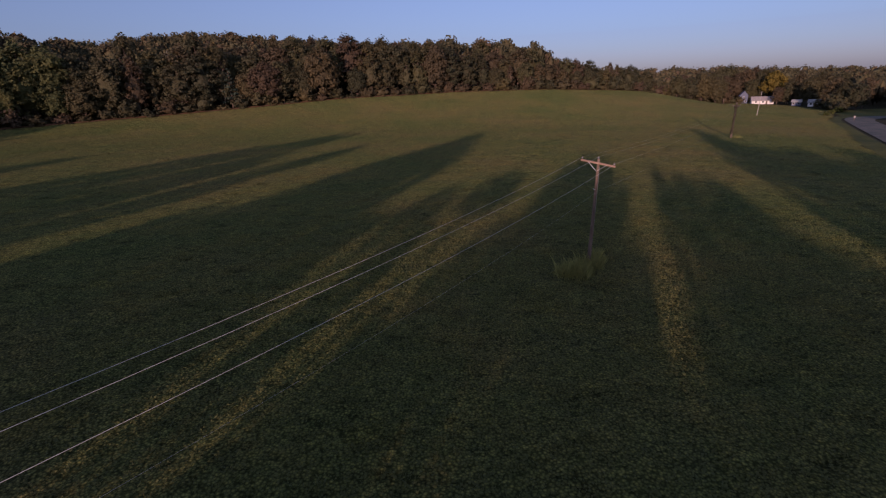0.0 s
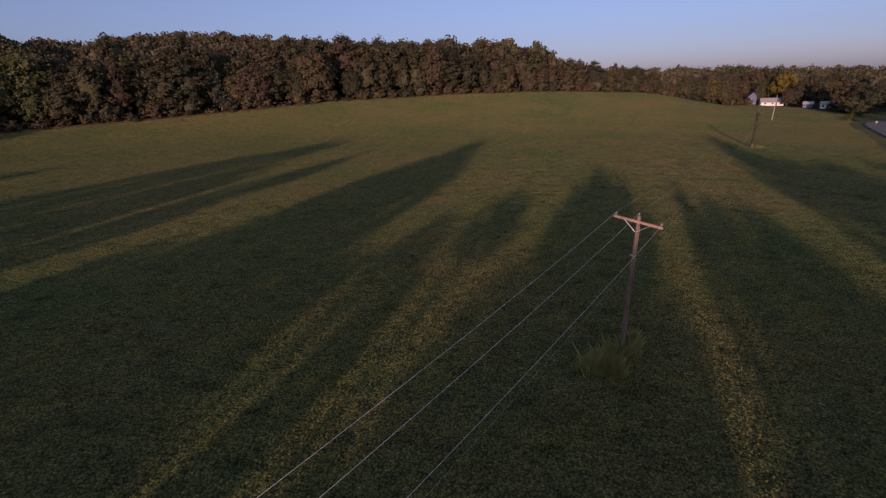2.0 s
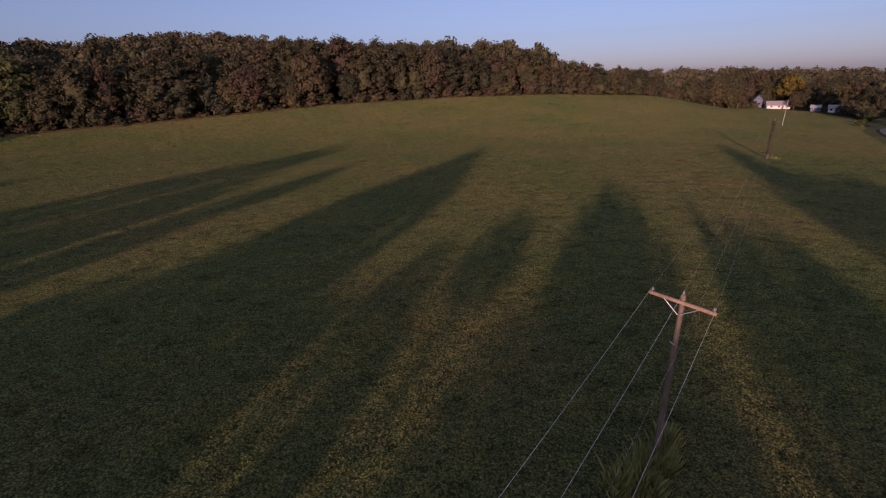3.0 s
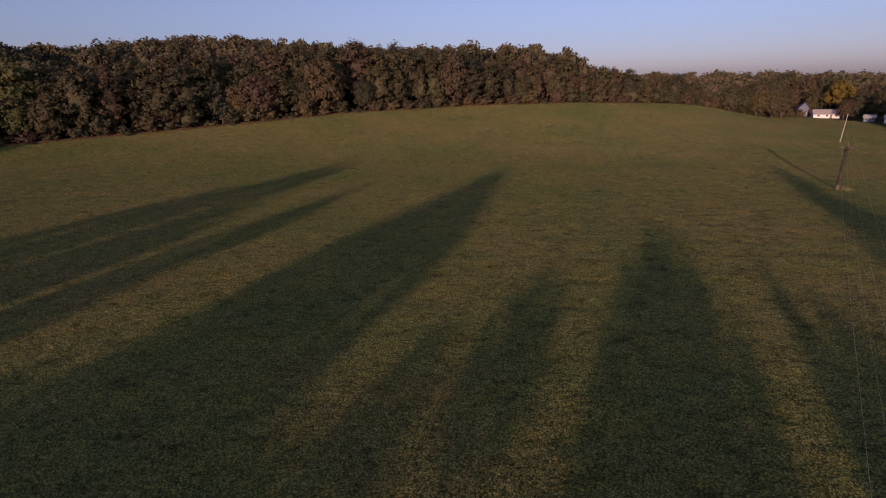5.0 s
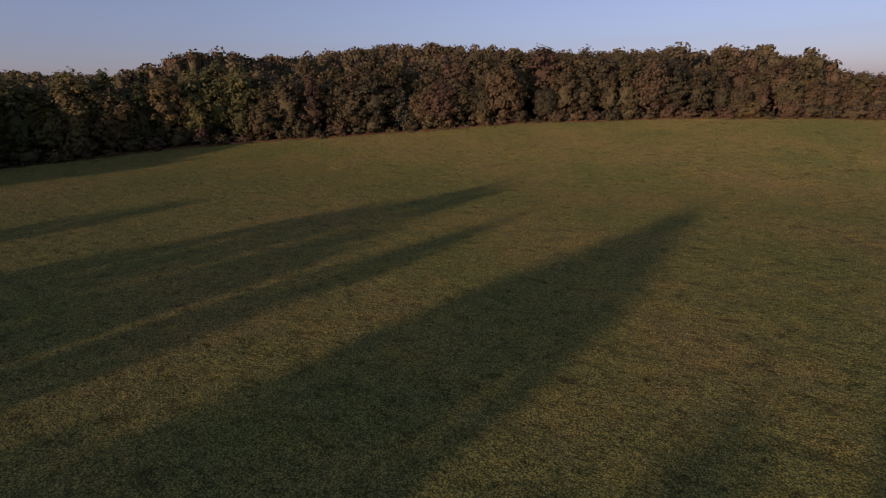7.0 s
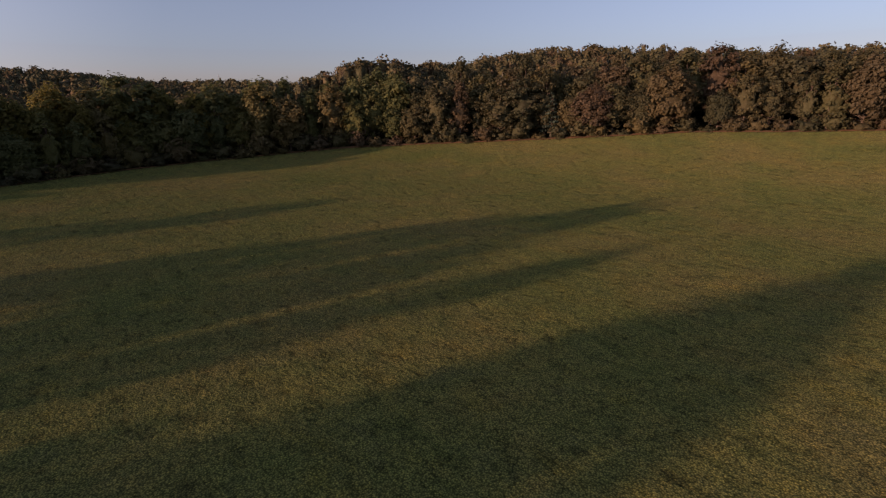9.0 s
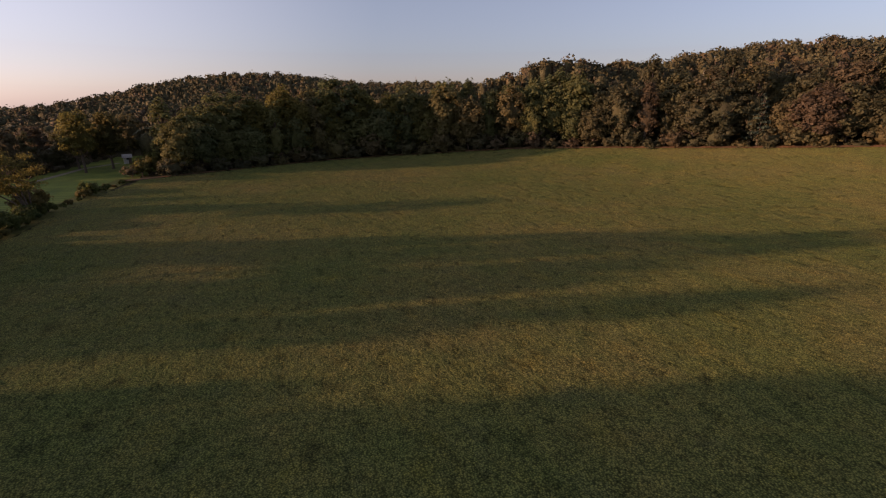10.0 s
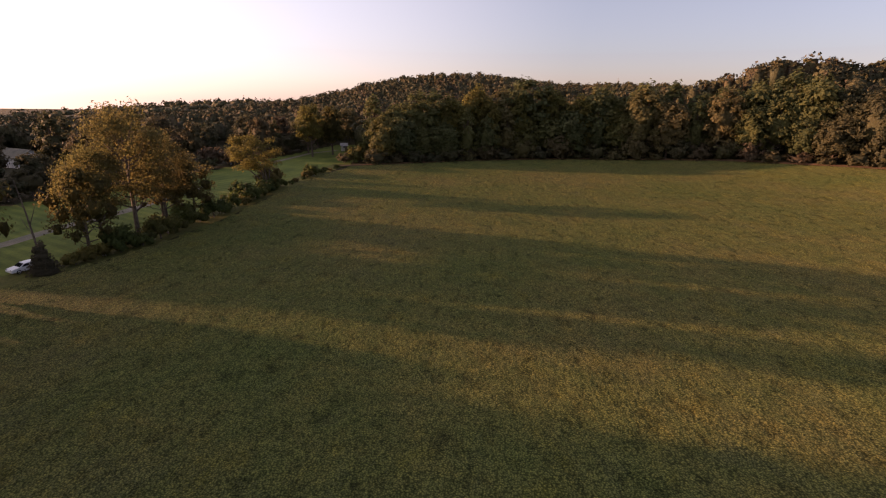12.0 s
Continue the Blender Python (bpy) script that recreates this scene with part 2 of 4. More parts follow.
def ground_material(name, stops, scale, bump, stripes=None):
    m, t, b = material(name, 0.95, spec=0.1)
    v = coords(t)
    n = noise_of(t, v, scale, 8, 0.65)
    w = noise_of(t, v, scale * 0.06, 4)
    c = ramp(t, n, stops)
    c = mixed(t, 1.0, c, ramp(t, w, [(0.35, (0.7, 0.75, 0.7)), (0.65, (1.25, 1.15, 1.0))]), "MULTIPLY")
    if stripes:
        mown = node(t, "TexWave", Scale=stripes[0], Distortion=0.4, Detail=1.0)
        t.links.new(coords(t, turn=radians(stripes[1])), mown.inputs["Vector"])
        c = mixed(t, 1.0, c, ramp(t, mown.outputs["Fac"], [(0.35, (0.87, 0.89, 0.88)), (0.65, (1.1, 1.08, 1.05))]), "MULTIPLY")
    t.links.new(c, b.inputs["Base Color"])
    bump_to(t, b, n, 0.8, bump)
    return m


M_FLOOR = ground_material("leaf_litter_ground", [(0.3, (0.025, 0.026, 0.012)), (0.7, (0.06, 0.05, 0.026))], 0.8, 0.4)
M_LAWN = ground_material("mown_grass", [(0.3, (0.085, 0.125, 0.03)), (0.7, (0.14, 0.17, 0.045))], 2.5, 0.08, stripes=(0.16, 35))
M_VERGE = ground_material("rough_verge_grass", [(0.3, (0.06, 0.075, 0.02)), (0.7, (0.13, 0.12, 0.04))], 1.8, 0.2)
M_ROAD = ground_material("worn_asphalt", [(0.3, (0.10, 0.098, 0.095)), (0.7, (0.19, 0.18, 0.17))], 5.0, 0.01)
M_GRAVEL = ground_material("pale_gravel", [(0.3, (0.13, 0.12, 0.10)), (0.7, (0.24, 0.22, 0.19))], 6.0, 0.03)
M_DRY = ground_material("dry_reddish_grass", [(0.3, (0.12, 0.065, 0.04)), (0.7, (0.22, 0.13, 0.075))], 2.2, 0.2)
M_SOIL = ground_material("bare_soil", [(0.3, (0.14, 0.08, 0.05)), (0.7, (0.26, 0.15, 0.10))], 2.0, 0.1)


# ---- mesh helpers ----
def mesh_of(name, verts, faces, mats, smooth=False):
    """A mesh from arrays: verts (n, 3), faces (m, 3 or 4). smooth: all faces, none, or those from a number on."""
    me = bpy.data.meshes.new(name)
    verts, faces = np.asarray(verts, dtype=np.float32), np.asarray(faces, dtype=np.int32)
    k = faces.shape[1]
    me.vertices.add(len(verts))
    me.vertices.foreach_set("co", verts.ravel())
    me.loops.add(faces.size)
    me.loops.foreach_set("vertex_index", faces.ravel())
    me.polygons.add(len(faces))
    me.polygons.foreach_set("loop_start", np.arange(0, faces.size, k, dtype=np.int32))
    me.update(calc_edges=True)
    if smooth is not False:
        flags = np.ones(len(faces), dtype=bool)
        if smooth is not True:
            flags[:smooth] = False
        me.polygons.foreach_set("use_smooth", flags)
    for mt in (mats if isinstance(mats, (list, tuple)) else [mats]):
        me.materials.append(mt)
    return me


def part(name, bm, mat, parent=None, label=""):
    me = bpy.data.meshes.new(name)
    bm.to_mesh(me)
    bm.free()
    me.materials.append(mat)
    ob = new(name, me)
    ob.parent = parent
    return tagged(ob, label)


def held(name, me, parent=None, label=""):
    ob = new(name, me)
    ob.parent = parent
    return tagged(ob, label)


def empty(name, label, category, group="", kind=""):
    return tagged(new(name), label, category, group, kind)


def box(bm, sx, sy, sz, m=Matrix(), bevel=0.0):
    r = bmesh.ops.create_cube(bm, size=1.0, matrix=m @ Matrix.Diagonal((sx, sy, sz, 1)))
    if bevel:
        edges = list({e for v in r["verts"] for e in v.link_edges})
        bmesh.ops.bevel(bm, geom=edges, offset=bevel, segments=2, affect="EDGES")
    return bm


def tube(points, radii, sides=8):
    """Verts and quads of a tapered tube through points."""
    pts = [Vector(p) for p in points]
    verts, faces = [], []
    for i, p in enumerate(pts):
        d = (pts[min(i + 1, len(pts) - 1)] - pts[max(i - 1, 0)]).normalized()
        a = d.orthogonal().normalized()
        b = d.cross(a)
        for k in range(sides):
            w = 2 * math.pi * k / sides
            verts.append(p + (a * math.cos(w) + b * math.sin(w)) * radii[i])
    for i in range(len(pts) - 1):
        for k in range(sides):
            n = (k + 1) % sides
            faces.append((i * sides + k, i * sides + n, (i + 1) * sides + n, (i + 1) * sides + k))
    return [tuple(v) for v in verts], faces


def tubes(name, runs, mat, sides=8):
    verts, faces = [], []
    for points, radii in runs:
        v, f = tube(points, radii, sides)
        o = len(verts)
        verts += v
        faces += [tuple(i + o for i in q) for q in f]
    return mesh_of(name, verts, faces, mat, True)


# ---- terrain ----
def S(a):
    a = np.clip(a, 0, 1)
    return a * a * (3 - 2 * a)


def gauss(x, y, cx, cy, sx, sy):
    return np.exp(-((x - cx) / sx) ** 2 / 2 - ((y - cy) / sy) ** 2 / 2)


def terr(x, y):
    z = 11 * S((y - 140) / 140) * S((175 - x) / 140) * S((x + 225) / 110) * (1 - 0.8 * S((y - 300) / 300))
    z = z + 17 * gauss(x, y, -150, 335, 85, 80)
    z = z + 4 * gauss(x, y, -185, 225, 32, 42) + 8 * gauss(x, y, -170, 190, 24, 24) + 4.5 * gauss(x, y, -190, 172, 20, 20) + 2.0 * gauss(x, y, 111, 272, 17, 17)
    z = z + 12 * gauss(x, y, 230, 620, 170, 110)
    z = z + 33 * gauss(x, y, -500, 80, 120, 120) + 19 * gauss(x, y, -440, 270, 120, 110)
    low = 1 - S((y - 170) / 90)
    z = z - 4 * S((x - 70) / 140) * S((y - 100) / 150) * (1 - low) - 0.022 * np.clip(x - 25, 0, 175) * S((y - 20) / 60) * low
    d = np.hypot(x + 60, y - 20)
    away = S((-x * 0.75 - y * 0.66 - 40) / 260)
    z = z - 22 * away * S((d - 60) / 700) - 55 * away * S((d - 600) / 2200)
    z = z + 5 * gauss(x, y, -460, 100, 75, 45) - 4 * gauss(x, y, -405, 190, 50, 35) + 52 * gauss(x, y, -1500, -350, 420, 260)
    return z


def height(x, y):
    return float(terr(np.float64(x), np.float64(y)))


FIELD = [(75, -46), (40, -32), (0, -14), (-25, -3), (-47, 8), (-62, 16), (-80, 21), (-109, 25), (-128, 29.5), (-149, 37), (-154, 51),
         (-160.5, 75), (-162.5, 92), (-161, 116), (-150, 138), (-139, 153), (-127, 164), (-115, 174), (-99, 184), (-64, 202), (-40, 216), (-18, 223), (8, 234), (36, 239), (60, 246), (95, 262), (118, 276), (140, 291), (158, 299),
         (176, 306), (190, 304), (192, 270), (172, 220), (140, 176), (129, 164), (108, 131), (92, 109), (58, 56), (75, 0)]


def inside(x, y, poly):
    x, y = np.asarray(x, dtype=float), np.asarray(y, dtype=float)
    hit = np.zeros(x.shape, dtype=bool)
    for (x0, y0), (x1, y1) in zip(poly, poly[1:] + poly[:1]):
        if y0 != y1:
            hit ^= ((y0 > y) != (y1 > y)) & (x < (x1 - x0) * (y - y0) / (y1 - y0) + x0)
    return hit


def from_edge(x, y, poly):
    """Distance to the outline."""
    x, y = np.asarray(x, dtype=float), np.asarray(y, dtype=float)
    best = np.full(x.shape, 1e9)
    for (x0, y0), (x1, y1) in zip(poly, poly[1:] + poly[:1]):
        dx, dy = x1 - x0, y1 - y0
        u = np.clip(((x - x0) * dx + (y - y0) * dy) / (dx * dx + dy * dy), 0, 1)
        best = np.minimum(best, np.hypot(x - x0 - u * dx, y - y0 - u * dy))
    return best


bumps = np.random.default_rng(3)


def sheet(name, xs, ys, lift, mat, poly=None, rough=0.0):
    """A grid over the terrain, cut to an outline."""
    gx, gy = np.meshgrid(xs, ys)
    if rough:
        gx, gy = gx + bumps.uniform(-0.32, 0.32, gx.shape), gy + bumps.uniform(-0.32, 0.32, gx.shape)
    z = terr(gx, gy) + lift + rough * bumps.standard_normal(gx.shape)
    idx = np.arange(gx.size).reshape(gx.shape)
    q = np.stack([idx[:-1, :-1], idx[:-1, 1:], idx[1:, 1:], idx[1:, :-1]], -1).reshape(-1, 4)
    v = np.stack([gx.ravel(), gy.ravel(), z.ravel()], 1)
    if poly:
        c = v[q].mean(1)
        q = q[inside(c[:, 0], c[:, 1], poly)]
        used = np.unique(q)
        back = np.zeros(len(v), dtype=int)
        back[used] = np.arange(len(used))
        v, q = v[used], back[q]
    return mesh_of(name, v, q, mat, True)


def ribbon(name, line, width, lift, mat, step=3.0):
    """A strip of ground along a line."""
    pts = []
    for (x0, y0), (x1, y1) in zip(line, line[1:]):
        n = max(1, int(math.hypot(x1 - x0, y1 - y0) / step))
        pts += [(x0 + (x1 - x0) * i / n, y0 + (y1 - y0) * i / n) for i in range(n)]
    pts.append(line[-1])
    v, f = [], []
    for i, p in enumerate(pts):
        a, b = pts[max(i - 1, 0)], pts[min(i + 1, len(pts) - 1)]
        dx, dy = b[0] - a[0], b[1] - a[1]
        s = math.hypot(dx, dy)
        for k in (-0.5, 0, 0.5):
            x, y = p[0] - dy / s * width * k, p[1] + dx / s * width * k
            v.append((x, y, height(x, y) + lift))
        if i:
            f += [(3 * i - 3, 3 * i - 2, 3 * i + 1, 3 * i), (3 * i - 2, 3 * i - 1, 3 * i + 2, 3 * i + 1)]
    return mesh_of(name, v, f, mat, True)


BASE = -0.62       # soil below the top of the crop
u = np.linspace(-1, 1, 211)
wide = 420 * u + 4100 * u ** 7
tagged(held("ground", sheet("ground", wide - 40, wide + 90, BASE, M_FLOOR)), "dark leaf litter and rough soil under the woods", "ground", kind="structure")
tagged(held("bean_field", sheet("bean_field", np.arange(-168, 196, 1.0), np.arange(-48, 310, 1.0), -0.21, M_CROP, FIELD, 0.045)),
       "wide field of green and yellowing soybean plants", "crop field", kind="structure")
LAWN = [(-30, -8), (-50, 6.5), (-64, 13.5), (-82, 18.5), (-110, 22.5), (-130, 27), (-150, 34), (-178, 42), (-214, 42), (-216, 24), (-170, 6), (-140, -4), (-100, -22), (-60, -42), (-30, -40)]
tagged(held("lawn", sheet("lawn", np.arange(-218, -28, 2.0), np.arange(-44, 44, 2.0), BASE + 0.05, M_LAWN, LAWN)), "mown green lawn beyond the hedgerow", "lawn", kind="structure")
tagged(held("driveway", ribbon("driveway", [(-54, -10), (-66, -5.3), (-72, -4.4), (-79.4, -2.8), (-87, 0), (-104, 3), (-116, 4)], 2.6, BASE + 0.09, M_GRAVEL)), "pale gravel driveway across the lawn", "driveway", kind="structure")
tagged(held("path", ribbon("path", [(-150, 6), (-168.6, 12.3), (-186.7, 18), (-196, 27)], 2.0, BASE + 0.09, M_GRAVEL)), "pale gravel path across the lawn", "path", kind="structure")
tagged(held("road", ribbon("road", [(64, 50), (106.6, 114.5), (137.4, 161.2), (141, 166), (146, 171.5), (153, 176.5), (162, 180), (175, 181.5), (200, 180), (240, 172)], 8.0, BASE + 0.12, M_ROAD)), "grey worn asphalt country road", "road", kind="structure")
tagged(held("verge", ribbon("verge", [(57, 50), (100.5, 118), (131.5, 165), (138, 173), (148, 181), (160, 186), (176, 188)], 4.0, BASE + 0.07, M_VERGE)), "rough grass verge beside the road", "verge", kind="structure")
ROADSIDE = [(150, 186), (164, 188), (180, 189), (240, 181), (246, 236), (200, 236), (178, 222), (158, 198)]
tagged(held("roadside_grass", sheet("roadside_grass", np.arange(148, 250, 2.0), np.arange(178, 240, 2.0), BASE + 0.06, M_VERGE, ROADSIDE)), "rough sunlit grass beyond the road", "grass", kind="structure")
tagged(held("field_margin", ribbon("field_margin", [(-48, 5), (-63, 13), (-81, 18), (-109, 22), (-129, 26.5), (-156, 33)], 5.0, BASE + 0.1, M_VERGE)), "rough grass margin under the hedgerow", "grass margin", kind="structure")
tagged(held("bare_patch", ribbon("bare_patch", [(103, 266.5), (115, 273.8)], 3.2, BASE + 0.58, M_SOIL)), "strip of bare reddish soil at the field's end", "soil", kind="structure")


# ---- plants ----
def leaf_cards(centres, normals, size, rng, jitter=0.45):
    """Small four-cornered leaf clumps, bent along the middle."""
    n = len(centres)
    nm = normals + rng.normal(0, jitter, (n, 3))
    nm /= np.linalg.norm(nm, axis=1)[:, None] + 1e-9
    a = np.cross(nm, rng.normal(0, 1, (n, 3)))
    a /= np.linalg.norm(a, axis=1)[:, None] + 1e-9
    b = np.cross(nm, a)
    s = (size * rng.uniform(0.6, 1.35, n))[:, None]
    w = rng.uniform(0.55, 0.95, n)[:, None]
    c = centres
    quad = np.stack([c - a * s, c + b * s * w + nm * s * 0.25, c + a * s * rng.uniform(0.7, 1.2, n)[:, None], c - b * s * w + nm * s * 0.2], 1)
    return quad.reshape(-1, 3), np.arange(4 * n).reshape(n, 4)


def cube_ball(n):
    """Points and quads of a ball with shared corners."""
    seen, pts, quads = {}, [], []
    g = np.linspace(-1, 1, n + 1)
    for axis in range(3):
        for sgn in (-1, 1):
            for i in range(n):
                for j in range(n):
                    quad = []
                    for a, c in ((g[i], g[j]), (g[i + 1], g[j]), (g[i + 1], g[j + 1]), (g[i], g[j + 1])):
                        p = [0, 0, 0]
                        p[axis], p[(axis + 1) % 3], p[(axis + 2) % 3] = sgn, a, c
                        key = tuple(np.round(p, 4))
                        if key not in seen:
                            seen[key] = len(pts)
                            pts.append(np.array(p) / np.linalg.norm(p))
                        quad.append(seen[key])
                    quads.append(quad if sgn > 0 else quad[::-1])
    return np.array(pts), np.array(quads)


CORE, CORE_Q = cube_ball(2)
CUBE, CUBE_Q = cube_ball(1)
INNER, INNER_Q = cube_ball(4)


def lobes_to_cards(lobes, per_area, size, rng, down=0.25, core=0.62, plain_core=False, jitter=0.45, middle=None):
    """Leaf clumps on the outside of rounded lobes, and the dense lobes within. Returns points, quads and the number of leaf clumps."""
    cs, ns, cores = [], [], []
    ball, ball_q = (CUBE, CUBE_Q) if plain_core else (CORE, CORE_Q)
    for cx, cy, cz, rx, ry, rz in lobes:
        if core:
            bulge = core + 0.16 * np.sin(ball[:, 0] * 5 + cx) * np.sin(ball[:, 1] * 6 + cy) + 0.10 * np.sin(ball[:, 2] * 7 + cz)
            cores.append(np.array([cx, cy, cz]) + ball * bulge[:, None] * np.array([rx, ry, rz]))
        n = max(10, int(per_area * (rx * ry + ry * rz + rx * rz) / 3 * 12.6))
        d = rng.normal(0, 1, (n, 3))
        d /= np.linalg.norm(d, axis=1)[:, None]
        d[:, 2] = np.where(d[:, 2] < -down, -d[:, 2] * rng.uniform(0, 1, n), d[:, 2])
        lump = 1 + 0.12 * np.sin(d[:, 0] * 5 + cx) * np.sin(d[:, 1] * 6 + cy) + 0.08 * np.sin(d[:, 2] * 7 + cz)
        r = ((rng.uniform(0.64, 1.1, n) if core else rng.uniform(0.4, 1.08, n)) * lump)[:, None]
        cs.append(np.array([cx, cy, cz]) + d * r * np.array([rx, ry, rz]))
        if middle is not None:
            whole = cs[-1] - middle
            d = 0.5 * d + 0.6 * whole / (np.linalg.norm(whole, axis=1)[:, None] + 1e-6)
        ns.append(d)
    v, q = leaf_cards(np.concatenate(cs), np.concatenate(ns), size, rng, jitter)
    k, n = len(q), len(v)
    quads = [q] + [ball_q + n + i * len(ball) for i in range(len(cores))]
    return np.concatenate([v] + cores), np.concatenate(quads), k


def tree_model(seed, h, spread, low, mat, per_area=1.5, size=0.42, lobes=16, lean=0.0, shape="round", core=0.62, fine=False):
    """A trunk with limbs, and a crown of clumped leaves set on the limbs' ends. Height h, crown radius spread, crown from low upwards."""
    rng = np.random.default_rng(seed)
    runs, lob = [], []
    top = Vector((lean * h, rng.uniform(-0.3, 0.3), h * 0.86))
    mid = Vector((lean * h * 0.35 + rng.uniform(-.3, .3), rng.uniform(-.3, .3), h * 0.45))
    r0 = 0.018 * h + 0.06
    runs.append(([Vector((0, 0, -0.8)), Vector((0, 0, 0.4)), mid, top], [r0 * 1.35, r0, r0 * 0.6, 0.03]))
    half = (h - low) / 2
    turn = rng.uniform(0, 6.28)
    for i in range(lobes):
        f = (i + 0.5) / lobes
        w = turn + i * 2.39996 + rng.uniform(-0.35, 0.35)
        if shape == "cone":
            z = low + (h - low) * (0.05 + 0.93 * f)
            reach, s, flat = (spread * (1 - f) ** 0.8 + 0.2) * 0.6, (spread * (1 - f) ** 0.8 + 0.3) * 0.5, 0.3
        else:
            up = 0.97 - 1.75 * f + rng.uniform(-0.08, 0.08)
            ring = math.sqrt(max(0.03, 1 - min(1, abs(up)) ** 2.4))
            slim = 1.0 if shape == "round" else 0.8 - 0.25 * up
            s = spread * (rng.uniform(0.22, 0.4) if fine else rng.uniform(0.27, 0.46)) * (1 if shape == "round" else 0.85)
            reach = max(0.1, spread * slim * ring * (rng.uniform(0.72, 1.1) if fine else rng.uniform(0.82, 1.08)) - s * 0.55)
            flat = rng.uniform(0.95, 1.4)
            z = low + half + up * (half - s * 0.6)
        t_at = min(1, max(0.12, (z - 0.16 * h) / (0.9 * h)))
        root = mid.lerp(top, (t_at - 0.5) * 2) if t_at > 0.5 else Vector((0, 0, 0.4)).lerp(mid, t_at * 2)
        end = Vector((root.x + math.cos(w) * reach, root.y + math.sin(w) * reach, z))
        runs.append(([root, root.lerp(end, 0.5) + Vector((0, 0, -0.03 * h)), end], [r0 * 0.34, r0 * 0.22, 0.03]))
        lob.append((end.x, end.y, z, s, s * rng.uniform(0.85, 1.15), s * flat))
    if fine:
        lob = [b for b in lob if b[2] > low + 0.06 * h]
    elif shape != "cone" and core:
        lob.append((lean * h * 0.5, 0, low + half, spread * 0.62, spread * 0.62, half * 0.72))
    centre = np.array([lean * h * 0.5, 0, low + half])
    v, q, k = lobes_to_cards(lob, per_area, size, rng, core=core, plain_core=fine, jitter=0.3 if fine else 0.45, middle=centre if fine else None)
    if fine:
        wave = 0.54 + 0.10 * np.sin(INNER[:, 0] * 4 + seed) * np.sin(INNER[:, 1] * 5 + 2 * seed) + 0.07 * np.sin(INNER[:, 2] * 8 + seed) + 0.05 * np.sin(INNER[:, 0] * 11 + INNER[:, 1] * 9)
        slim = 1.0 if shape == "round" else 0.8 - 0.25 * INNER[:, 2]
        inner = centre + INNER * (wave * slim)[:, None] * np.array([spread, spread, half * 1.02])
        q = np.concatenate([q, INNER_Q + len(v)])
        v = np.concatenate([v, inner])
    v[:, 2] = np.maximum(v[:, 2], 0.05)
    return tubes("trunk", runs, M_BARK, 5), mesh_of("crown", v, q, mat, k)


def plant_tree(models, kind, x, y, scale, turn, label, group="", name="tree", z=None):
    trunk, crown = models
    ob = empty(name, label, {"tree": "tree", "shrub": "shrub"}.get(name, "bush"), group)
    held("trunk", trunk, ob)
    held("crown", crown, ob)
    ob.matrix_basis = pose(x, y, height(x, y) + BASE if z is None else z, 0, 0, turn) @ Matrix.Diagonal((scale[0], scale[0], scale[1], 1))
    return ob


WOOD = [tree_model(11, 21, 6.4, 0.4, M_LEAF, 1.4, 0.45, 36, core=0.5, fine=True), tree_model(12, 22, 5.6, 0.4, M_LEAF, 1.4, 0.45, 34, core=0.5, fine=True),
        tree_model(13, 20, 7.2, 0.4, M_LEAF, 1.4, 0.46, 38, core=0.5, fine=True), tree_model(14, 23, 5.0, 0.4, M_LEAF, 1.45, 0.44, 32, shape="tall", core=0.5, fine=True),
        tree_model(15, 18, 6.2, 0.4, M_LEAF, 1.4, 0.45, 34, core=0.5, fine=True)]
YELLOW = [tree_model(18, 22, 6.6, 0.4, M_YELLOW, 1.4, 0.44, 36, core=0.5, fine=True), tree_model(19, 21, 6.0, 0.4, M_YELLOW, 1.4, 0.44, 34, core=0.5, fine=True)]
UNDER = [tree_model(16, 7.5, 3.8, 0.2, M_LEAF, 1.9, 0.36, 15, core=0.5, fine=True), tree_model(17, 5.5, 3.4, 0.1, M_LEAF, 2.0, 0.35, 13, core=0.5, fine=True)]
SAPLING = [tree_model(16, 7.5, 3.8, 0.2, M_LEAF, 1.5, 0.32, 13), tree_model(17, 5.5, 3.4, 0.1, M_LEAF, 1.6, 0.31, 11)]
CONIFER = tree_model(21, 15, 4.0, 0.8, M_NEEDLE, 1.7, 0.4, 26, shape="cone")


def recoloured(models, mat):
    """The same tree with other leaves."""
    crown = models[1].copy()
    crown.materials[0] = mat
    return models[0], crown


WOOD_WEST = [recoloured(m, M_GREEN) for m in WOOD]
EDGE_LABELS = ["dense leafy woodland tree, dull green turning brown", "tall leafy woodland tree with rounded green crown",
               "broad woodland tree with low olive foliage", "slender tall woodland tree with narrow crown", "low bushy woodland tree with russet leaves"]
rng = np.random.default_rng(5)


def along(line, step):
    out, rest = [], 0.0
    for (x0, y0), (x1, y1) in zip(line, line[1:]):
        n = math.hypot(x1 - x0, y1 - y0)
        s = rest
        while s < n:
            out.append((x0 + (x1 - x0) * s / n, y0 + (y1 - y0) * s / n, -(y1 - y0) / n, (x1 - x0) / n))
            s += step
        rest = s - n
    return out


